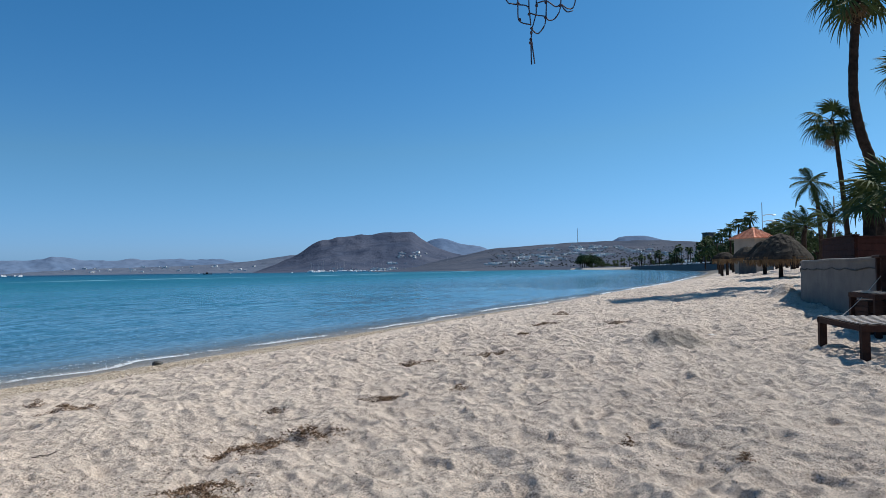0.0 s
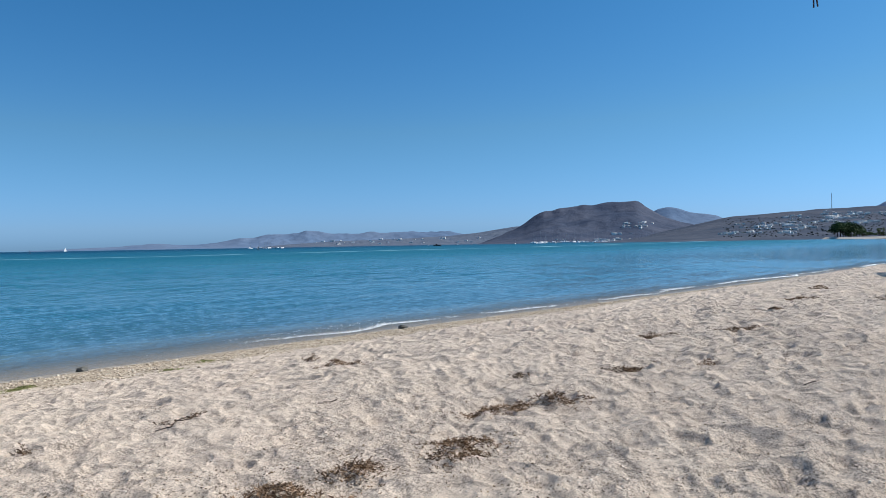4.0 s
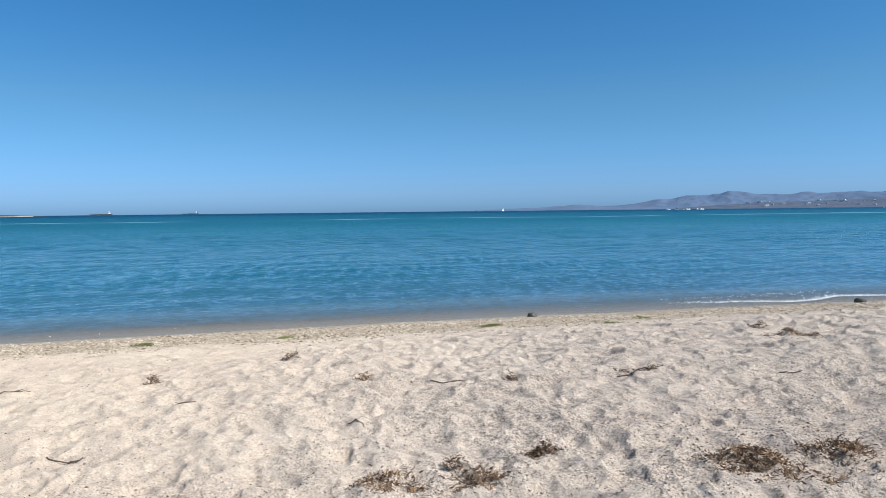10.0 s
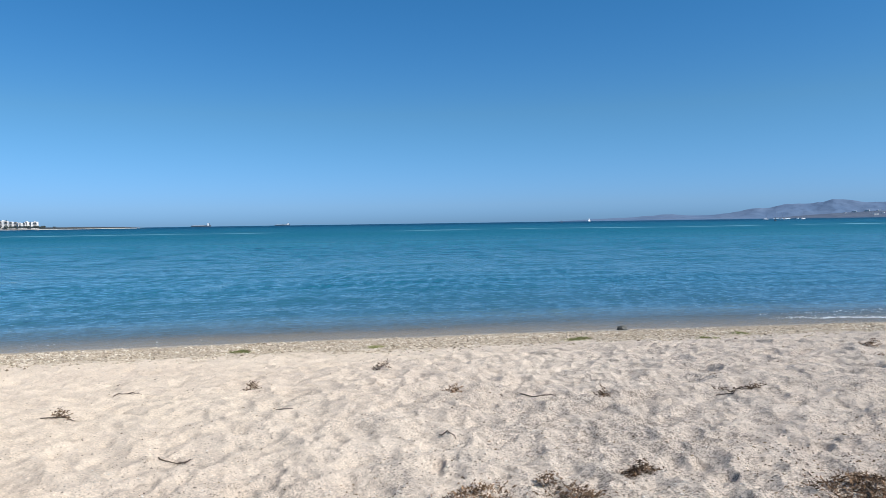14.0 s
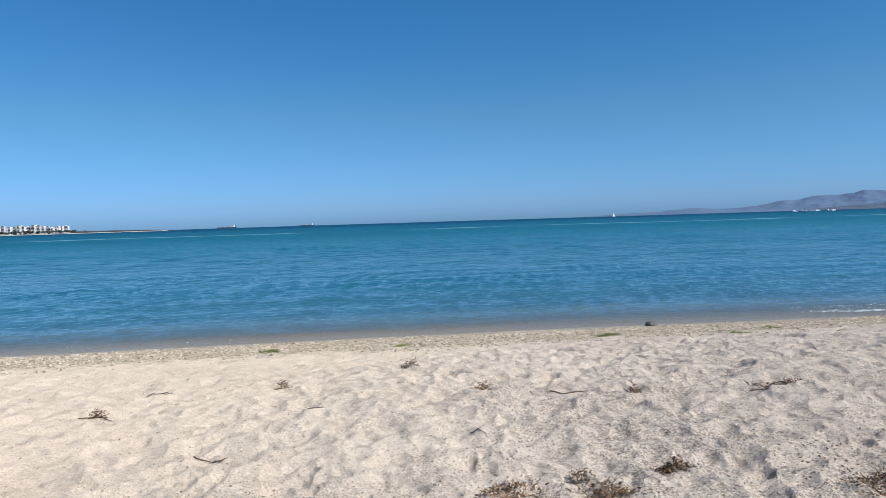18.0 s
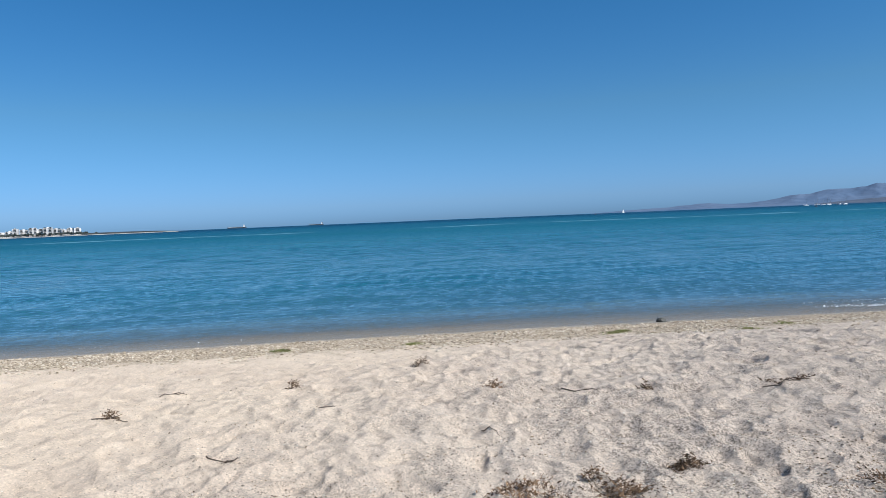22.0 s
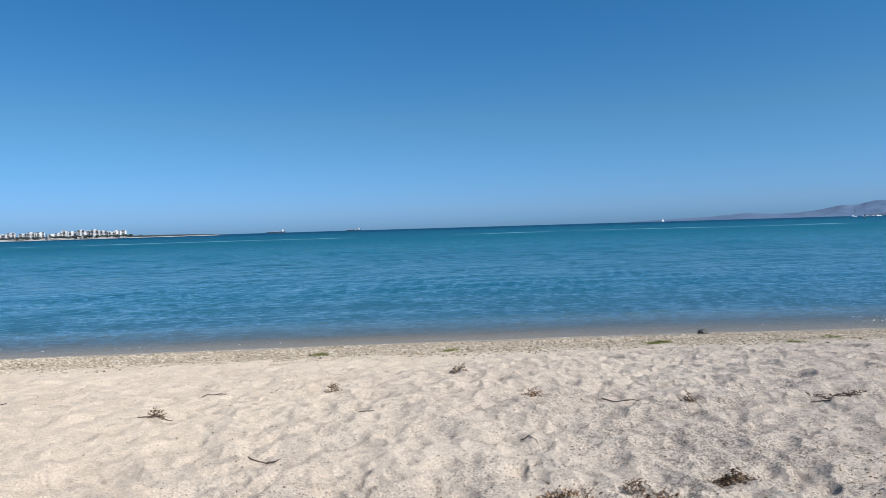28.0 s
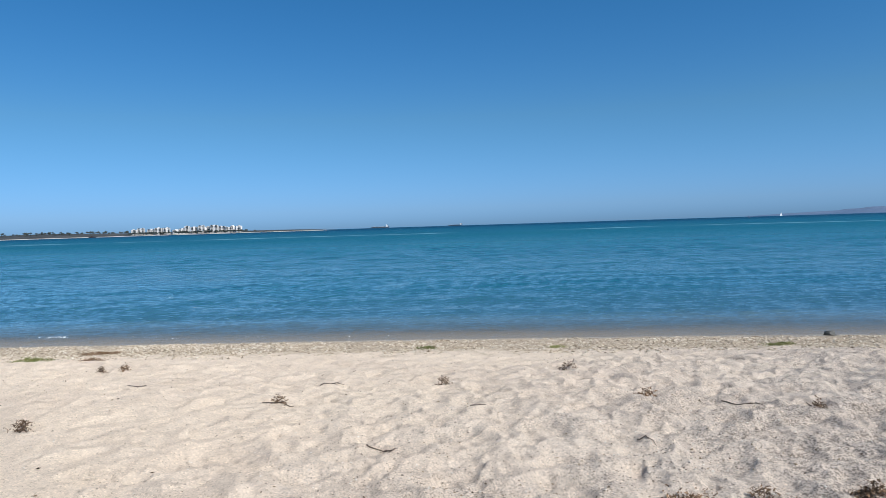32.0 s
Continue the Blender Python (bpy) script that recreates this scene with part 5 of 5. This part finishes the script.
for i in range(13):
    sailboat(rng.choice((34.6, 34.1, 33.7, 33.3, 32.9, 32.5, 32.0, 31.5)) + rng.uniform(-0.25, 0.25), 1500 + rng.uniform(-150, 250), rng.uniform(8, 12), "white sailboat moored with bare mast")
for b in (17.2, 19.6, 12.4):
    sailboat(b, 1900, 10, "white sailboat moored off the far shore")
sailboat(47.2, 2500, 11, "white sailboat under sail on the open bay", True)
for i in range(70):
    b = rng.uniform(11.0, -0.8)
    sailboat(b, 2160 + rng.uniform(-40, 60), rng.uniform(18, 34), "white yacht in the marina below the mesa")


def motor_boat(bearing, d, label):
    x, y = spot(bearing, d)
    ob = thing("motor_boat", x, y, SEA, label, "boat", turn=bearing)
    part("hull", hull_shape(12.0, 3.4, 1.1), DARKWOOD, ob)
    part("cabin", Shape().box(-1.0, 0, 2.1, 3.2, 2.5, 2.0, 0, 0.2), DARKWOOD, ob)
    part("outboard_engine", Shape().box(-6.1, 0, 1.4, 0.8, 0.8, 1.5, 0, 0.15), DARKWOOD, ob)


motor_boat(100.45, 1400, "small dark fishing boat near the spit")
motor_boat(18.9, 1100, "small dark boat off the far shore")


def buoy(bearing, d, s, label):
    x, y = spot(bearing, d)
    ob = thing("buoy", x, y, SEA, label, "buoy", "channel buoys")
    part("float", Shape().tube([(0, 0, -0.4 * s), (0, 0, 0.1 * s), (0, 0, 0.5 * s), (0, 0, 0.6 * s)], [0.7 * s, 1.0 * s, 1.0 * s, 0.6 * s], 12), HULL, ob)
    for k in range(3):
        t = 2.09 * k
        part("leg", Shape().tube([(0.6 * s * math.cos(t), 0.6 * s * math.sin(t), 0.55 * s), (0.2 * s * math.cos(t), 0.2 * s * math.sin(t), 2.6 * s)], 0.08 * s, 5), HULL, ob)
    part("top_mark", Shape().tube([(0, 0, 2.4 * s), (0, 0, 3.4 * s)], [0.55 * s, 0.1 * s], 10), HULL, ob)


buoy(33.47, 620, 1.0, "dark channel buoy with a conical top mark")
buoy(49.45, 900, 1.0, "dark buoy on the open bay")
buoy(32.1, 1200, 1.0, "dark buoy beside moored boats")


def cargo_ship(bearing, d, length, label):
    x, y = spot(bearing, d)
    ob = thing("cargo_ship", x, y, SEA, label, "ship", "cargo ships on the horizon", bearing)
    h = length * 0.055
    part("hull", hull_shape(length, length * 0.15, h, 14), HULL, ob)
    part("deckhouse", Shape().box(length * 0.36, 0, h + length * 0.05, length * 0.09, length * 0.12, length * 0.10), BOAT, ob)
    part("bridge", Shape().box(length * 0.35, 0, h + length * 0.11, length * 0.06, length * 0.15, length * 0.03), BOAT, ob)
    part("funnel", Shape().box(length * 0.42, 0, h + length * 0.08, length * 0.03, length * 0.04, length * 0.08), HULL, ob)
    part("deck_line", Shape().box(-length * 0.08, 0, h * 1.12, length * 0.74, length * 0.1, length * 0.008), BOAT, ob)
    for k in range(4):
        part("deck_crane", Shape().tube([(length * (-0.36 + 0.18 * k), 0, h), (length * (-0.36 + 0.18 * k), 0, h + length * 0.045)], length * 0.006, 6), HULL, ob)


cargo_ship(78.6, 4550, 118, "dark laden tanker with white deckhouse at anchor")
cargo_ship(72.35, 4700, 98, "distant dark tanker with white deckhouse")


# ---- hanging net ----
def net():
    ob = thing("net_pole", 3.5, 3.1, floor_at(3.5, 3.1), "wooden pole with an arm holding a net", "pole")
    z0 = ob.matrix_world.translation.z
    part("pole", Shape().tube([(0, 0, -0.4), (0, 0, 3.65 - z0)], [0.07, 0.06], 10), TRUNK, ob)
    part("arm", Shape().tube([(0.2, -0.1, 3.5 - z0), (-3.3, 1.35, 3.44 - z0)], [0.016, 0.012], 8), TRUNK, ob)
    nt = thing("hanging_net", 0.578, 4.28, 2.85, "navy blue knotted cord net hanging from an arm", "net")
    c, s = math.cos(radians(-8.0)), math.sin(radians(-8.0))
    cords = (((-70, 160), (-43, 113), (-36, 108), (-23, 109), (-8, 101), (-4, 89)), ((-22, 165), (-23, 109), (-21, 80), (-3, 69)), ((-5, 165), (-5, 101), (-4, 89), (-2, 68)), ((10, 165), (9, 103), (8, 89), (1, 65)), ((-4, 89), (10, 88), (24, 81)), ((9, 109), (25, 108), (42, 101), (50, 101)), ((26, 165), (25, 108), (24, 81)), ((50, 165), (50, 101), (42, 81), (29, 75), (24, 81)), ((24, 81), (21, 65), (11, 55), (1, 61)), ((51, 101), (62, 94), (73, 98), (77, 118), (78, 165)), ((84, 113), (91, 110), (97, 118), (107, 160)), ((50, 101), (60, 88), (72, 92)))
    k = 0.0036
    for cord in cords:
        p = [Vector((u * k * c, u * k * s + 0.02 * math.sin(u * 0.2), v * k)) for u, v in cord]
        fine = []
        for i in range(len(p) - 1):
            for t in np.linspace(0, 1, 5, endpoint=False):
                a, b, d, e = p[max(i - 1, 0)], p[i], p[i + 1], p[min(i + 2, len(p) - 1)]
                fine.append(0.5 * (2 * b + (d - a) * t + (2 * a - 5 * b + 4 * d - e) * t * t + (3 * b - a - 3 * d + e) * t ** 3))
        fine.append(p[-1])
        part("cord", Shape().tube(fine, 0.0042, 6), ROPE, nt)
    for u, v in ((-23, 109), (-4, 89), (9, 103), (25, 108), (24, 81), (50, 101), (-21, 80), (0, 63), (-1, 56), (-2, 44), (-3, 38)):
        part("knot", Shape().lump(u * k * c, u * k * s, v * k, 0.010, 0.010, 0.012), ROPE, nt)
    part("tassel", Shape().tube([(0, 0, 60 * k), (-2 * k, 0, 40 * k), (-1.5 * k, 0.004, 0)], 0.0045, 6), ROPE, nt)
    part("tassel", Shape().tube([(-k, 0.004, 45 * k), (2 * k, 0.004, 20 * k), (4 * k, 0.0, 1 * k)], 0.0045, 6), ROPE, nt)


net()


# ---- seaweed, sticks, stones ----
def weed_clump(x, y, w, green=False, lump=0.0, i=0):
    rng = random.Random(700 + i)
    sh = Shape()
    depth = w * rng.uniform(0.45, 0.7)
    turn = rng.uniform(-0.5, 0.5) + 0.6
    co, si = math.cos(turn), math.sin(turn)
    w = w * 0.75 if green else w
    strands = int(80 + (3000 if green else 3800) * w * depth)
    tufts = [(0.0, 0.0)] + [(rng.gauss(0, 0.27) * w, rng.gauss(0, 0.30) * depth) for _ in range(int(3 + 11 * w))]
    px, py, raw = [], [], []
    for k in range(strands):
        cu, cv = rng.choice(tufts)
        near = 0.048 * w + 0.015 if rng.random() < 0.8 else 0.2 * w
        u, v = cu + rng.gauss(0, near) * 1.5, cv + rng.gauss(0, near)
        raw.append((u * co - v * si, u * si + v * co))
    zs = sand_height([x + p[0] for p in raw], [y + p[1] for p in raw])[0]
    z0 = float(np.mean(zs))
    for (u, v), z in zip(raw, zs):
        q = Vector((u, v, z - z0 + 0.004))
        fall = max(0.0, 1 - (math.hypot(u, v) / (0.5 * w)) ** 2)
        q.z += rng.random() * (0.010 + (0.05 * min(w, 0.5) + lump) * fall)
        t = rng.uniform(0, 6.28)
        pts = [q]
        l = rng.uniform(0.004, 0.014) + 0.004 * min(1, w)
        for _ in range(3):
            t += rng.uniform(-0.9, 0.9)
            q = q + Vector((math.cos(t) * l, math.sin(t) * l, rng.uniform(-0.012, 0.012)))
            q.z = max(q.z, float(pts[0].z) - 0.01)
            pts.append(q)
        a = rng.uniform(0.004, 0.012)
        sh.blade(pts, [a * 0.6, a, a, a * 0.3], (rng.gauss(0, 1), rng.gauss(0, 1), rng.uniform(0.2, 1)))
    name = "algae_clump" if green else "seaweed_clump"
    lab = "clump of green algae on the shell strip" if green else ("small dark knot of dry seaweed on sand" if w < 0.24 else "mat of dry brown seaweed on trodden sand")
    solid(name, sh, ALGAE if green else WEED, lab, "seaweed", x, y, z0, group="seaweed on the beach", kind="stuff")


WEEDS = ((-2.42, 3.47, 0.72), (-2.24, 4.12, 0.29), (-1.80, 4.60, 0.50), (-3.63, 2.16, 0.13), (-3.31, 2.12, 0.34), (-3.68, 1.69, 0.37), (-3.40, 2.69, 0.22), (-1.72, 4.95, 0.50), (-1.75, 6.07, 0.59), (-1.35, 6.46, 0.50), (-2.23, 4.03, 0.36), (0.20, 8.78, 0.18))
WEEDS += ((-0.75, 8.10, 0.48), (2.44, 16.68, 0.70), (-4.46, 8.19, 0.47), (-5.22, 8.87, 0.21), (-1.87, 7.62, 0.23), (-0.54, 10.70, 0.45), (0.78, 11.43, 0.57), (-7.51, 2.95, 0.18), (-7.33, 1.41, 0.17), (-4.26, 4.84, 0.27), (-4.98, 3.90, 0.07), (-5.86, 2.88, 0.16))
WEEDS += ((-6.95, -0.28, 0.14), (-3.40, 2.72, 0.11), (-6.65, -2.28, 0.20), (-12.04, -2.77, 0.27), (-13.59, -2.84, 0.66), (-10.42, -2.08, 0.15), (-10.44, -2.37, 0.15), (4.04, 16.14, 0.55), (1.53, 5.77, 0.09), (2.28, 5.27, 0.11), (3.3, 19.5, 0.6), (1.6, 14.2, 0.35))
for i, (x, y, w) in enumerate(WEEDS):
    weed_clump(x, y, w, lump=0.07 if w < 0.22 else 0.0, i=i)
for i, (x, y, w) in enumerate(((-7.87, 8.95, 0.39), (-8.14, 10.22, 0.32), (-8.29, 10.36, 0.27), (-7.98, 9.04, 0.18), (-9.21, 7.46, 0.59), (-12.66, -3.73, 0.73), (-11.6, 2.4, 0.5), (-10.6, 4.3, 0.4))):
    weed_clump(x, y, w, True, i=80 + i)


def stick(x, y, l, turn, i):
    rng = random.Random(900 + i)
    pts, n = [], 7
    for k in range(n):
        u = (k / (n - 1) - 0.5) * l
        pts.append(Vector((u * math.cos(turn), u * math.sin(turn), 0)) + Vector((rng.gauss(0, 0.018), rng.gauss(0, 0.018), 0)))
    zs = sand_height([x + p.x for p in pts], [y + p.y for p in pts])[0]
    z0 = float(zs[n // 2])
    for p, z in zip(pts, zs):
        p.z = float(z) - z0 + 0.008
    sh = Shape().tube(pts, [0.005 * (1 - 0.5 * k / n) for k in range(n)], 6, jag=0.2)
    if l > 0.2:
        sh.tube([pts[3], pts[3] + Vector((0.05, 0.06, 0.02))], [0.006, 0.003], 5)
    solid("stick", sh, TWIG, "thin dark driftwood stick lying on sand", "stick", x, y, z0, group="sticks on the beach")


for i, (x, y, l, t) in enumerate(((-5.26, 0.34, 0.24, 0.9), (-5.25, 3.42, 0.40, 0.5), (-7.92, 0.34, 0.28, 1.4), (-4.26, 4.84, 0.27, 0.4), (-4.20, 4.69, 0.26, 0.7), (-6.94, -0.27, 0.30, 1.2), (-4.7, 2.1, 0.2, 0.2), (-3.4, 5.9, 0.22, 1.0), (1.1, 7.4, 0.18, 0.4), (-8.6, -1.7, 0.22, 1.3), (-5.9, 1.3, 0.16, 2.0))):
    stick(x, y, l, t, i)
for i, (x, y, r) in enumerate(((-7.12, 17.15, 0.11), (-11.0, 10.23, 0.09), (-11.21, 10.45, 0.06))):
    random.seed(300 + i)
    sh = Shape().lump(0, 0, r * 0.25, r * 1.2, r * 0.9, r * 0.75, 0.5, 0.22, 5, 9)
    sh.lump(r * 0.9, r * 0.3, 0.0, r * 0.5, r * 0.45, r * 0.4, 0, 0.22, 4, 7)
    solid("rock", sh, ROCK, "dark weedy rock at the water's edge", "rock", x, y, floor_at(x, y), group="rocks at the waterline")


def paper_scrap(x, y):
    """A crumpled pale sheet, thin but with two faces."""
    sh, rng = Shape(), random.Random(77)
    tops = [(0.30 * (i / 4 - 0.5), 0.20 * (j / 3 - 0.5), 0.02 + rng.uniform(0, 0.03)) for j in range(4) for i in range(5)]
    sh.v = tops + [(u, v, w - 0.004) for u, v, w in tops]
    for j in range(3):
        for i in range(4):
            a = 5 * j + i
            sh.f += [(a, a + 1, a + 6, a + 5), (a + 25, a + 26, a + 21, a + 20)]
    rim = [0, 1, 2, 3, 4, 9, 14, 19, 18, 17, 16, 15, 10, 5]
    for a, b in zip(rim, rim[1:] + rim[:1]):
        sh.f.append((b, a, a + 20, b + 20))
    solid("paper_scrap", sh, BOAT, "crumpled white scrap lying on sand", "litter", x, y, floor_at(x, y) + 0.02, turn=20)


paper_scrap(5.3, 13.75)


# ---- shell grit, seaweed crumbs, foam: uncountable small stuff ----
OCTA = np.array([(1, 0, 0), (-1, 0, 0), (0, 1, 0), (0, -1, 0), (0, 0, 1), (0, 0, -1)], float)
OCTAF = np.array([(0, 2, 4), (2, 1, 4), (1, 3, 4), (3, 0, 4), (2, 0, 5), (1, 2, 5), (3, 1, 5), (0, 3, 5)])


def scatter(name, x, y, z, sx, sy, sz, mat, label, category, seed):
    rs = np.random.RandomState(seed)
    n = len(x)
    v = OCTA[None] * np.stack([sx, sy, sz], -1)[:, None] * rs.uniform(0.6, 1.3, (n, 6, 1))
    t = rs.uniform(0, 6.28, n)
    co, si = np.cos(t)[:, None], np.sin(t)[:, None]
    vx, vy = v[..., 0] * co - v[..., 1] * si, v[..., 0] * si + v[..., 1] * co
    pts = np.stack([vx + x[:, None], vy + y[:, None], v[..., 2] + z[:, None]], -1).reshape(-1, 3)
    faces = (OCTAF[None] + 6 * np.arange(n)[:, None, None]).reshape(-1, 3)
    return tagged(new(name, mesh_from_arrays(name, pts, faces, mat, False)), label, category, kind="stuff")


rs = np.random.RandomState(5)
i = rs.randint(0, len(CURVE) - 1, 260000)
keep = (CURVE[i, 1] > -14) & (CURVE[i, 1] < 70)
i = i[keep]
k = rs.rand(len(i))
base = CURVE[i] * (1 - k[:, None]) + CURVE[i + 1] * k[:, None]
tang = CURVE[i + 1] - CURVE[i]
tang /= np.hypot(tang[:, 0], tang[:, 1])[:, None]
inland = np.stack([tang[:, 1], -tang[:, 0]], -1)
s_in = rs.beta(1.6, 1.8, len(i)) * 3.9 + 0.25
gx, gy = (base + inland * s_in[:, None]).T
keep = rs.rand(len(gx)) < np.clip(0.55 + 0.6 * grid_noise(gx, gy, 0.8, 31), 0.1, 1)
gx, gy = gx[keep][:30000], gy[keep][:30000]
gz = sand_height(gx, gy)[0]
r = 0.010 + 0.026 * rs.rand(len(gx)) ** 1.8
scatter("shell_grit", gx, gy, gz + r * 0.2, r, r * rs.uniform(0.5, 1, len(gx)), r * 0.5, SHELL, "strip of broken shells and grit", "shells", 6)

n = 70000
a, d = np.radians(rs.uniform(-34, 110, n)), 3.2 + 9.0 * rs.rand(n) ** 1.5
gx, gy = -np.sin(a) * d, np.cos(a) * d
ok = rs.rand(n) < np.clip((0.35 + 1.1 * grid_noise(gx, gy, 0.55, 33) + 0.4 * grid_noise(gx, gy, 1.7, 34)), 0.03, 1) * (0.12 + 0.88 * smooth01(gx + 0.9 * gy, -6.5, -1.5))
gx, gy = gx[ok], gy[ok]
gz, gs = sand_height(gx, gy)
r = 0.004 + 0.008 * rs.rand(len(gx)) ** 2.0
scatter("sand_grit", gx, gy, gz + r * 0.2, r, r * rs.uniform(0.5, 1, len(gx)), r * 0.6, GRIT, "coarse shell crumbs strewn over dry sand", "shells", 7)

n = 65000
WRACK = np.array([(-4.2, 0.9), (-3.6, 1.8), (-2.6, 3.4), (-2.0, 4.8), (-1.4, 6.4), (-0.7, 8.1), (0.2, 9.2), (0.9, 11.5), (2.4, 16.5), (4.0, 20.0)])
a, d = np.radians(rs.uniform(-34, 110, n)), 3.2 + 22.0 * rs.rand(n) ** 1.4
gx, gy = -np.sin(a) * d, np.cos(a) * d
wd = np.full(n, 9.0)
for p, q in zip(WRACK[:-1], WRACK[1:]):
    e = q - p
    k = np.clip(((gx - p[0]) * e[0] + (gy - p[1]) * e[1]) / (e @ e), 0, 1)
    wd = np.minimum(wd, np.hypot(gx - p[0] - k * e[0], gy - p[1] - k * e[1]))
patchy = grid_noise(gx, gy, 0.9, 35) + 0.5 * grid_noise(gx, gy, 0.3, 36)
ok = rs.rand(n) < np.clip(0.05 + 0.16 * patchy + (0.5 + 0.7 * patchy) * np.exp(-(wd / 0.7) ** 2) + 0.10 * smooth01(gx, -5, -1), 0.015, 1)
gx, gy = gx[ok], gy[ok]
gz, gs = sand_height(gx, gy)
r = 0.004 + 0.012 * rs.rand(len(gx)) ** 2.6
scatter("seaweed_crumbs", gx, gy, gz + 0.003, r, r * 0.42, r * 0.25 + 0.002, LITTER, "dark crumbs of dry seaweed strewn over sand", "seaweed", 8)


def foam():
    i = rs.randint(0, len(CURVE) - 1, 260000)
    i = i[(CURVE[i, 1] > -10) & (CURVE[i, 1] < 175)]
    k = rs.rand(len(i))
    b = CURVE[i] * (1 - k[:, None]) + CURVE[i + 1] * k[:, None]
    t = CURVE[i + 1] - CURVE[i]
    t /= np.hypot(t[:, 0], t[:, 1])[:, None]
    run = b[:, 1] + b[:, 0] * 0.4
    line = 0.55 + 0.45 * grid_noise(run, run * 0, 2.6, 41) + 0.12 * grid_noise(run, run * 0, 0.5, 42)
    crest = 1.5 + 0.13 * np.clip(b[:, 1] - 12.5, -6, 8) - 0.5 * grid_noise(0.45 * b[:, 0] + 0.89 * b[:, 1], b[:, 0] * 0 + 3, 3.0, 14) + rs.normal(0, 0.06, len(i)) - 0.7 * rs.rand(len(i)) ** 3
    curl = np.exp(-((b[:, 1] - 12.5) / 5.0) ** 2)
    front = np.where(rs.rand(len(i)) < 0.15 * curl, -crest, -np.abs(rs.normal(0, 0.16, len(i))) * (0.4 + rs.rand(len(i))) - line)
    level = grid_noise(run, run * 0 + 9, 3.1, 43) + 0.35 * grid_noise(run, run * 0 + 5, 0.6, 44) + 0.45 * smooth01(b[:, 1], 6, 22) + 0.35 * smooth01(b[:, 1], 20, 40) - 0.5 * (1 - smooth01(b[:, 1], -3, 4))
    ok = rs.rand(len(i)) < np.clip((level - 0.2 + 0.22 * curl + 0.8 * (curl - 0.4) * grid_noise(run, run * 0 + 2, 1.3, 47)) * 0.35, 0.002, 0.26) * np.where(front < -1.0, 1.0, 1 - 0.65 * curl)
    p = b + np.stack([t[:, 1], -t[:, 0]], -1) * front[:, None]
    p, f = p[ok][:26000], b[ok][:26000]
    far = np.hypot(p[:, 0], p[:, 1])
    r = (0.006 + 0.020 * rs.rand(len(p)) ** 2.5) * np.clip(far / 16, 1, 6)
    scatter("foam", p[:, 0], p[:, 1], SEA + 0.03 + 0.04 * curl[ok][:26000], r, r * 0.8, r * 0.45, FOAM, "broken white foam along the waterline", "foam", 9)


foam()
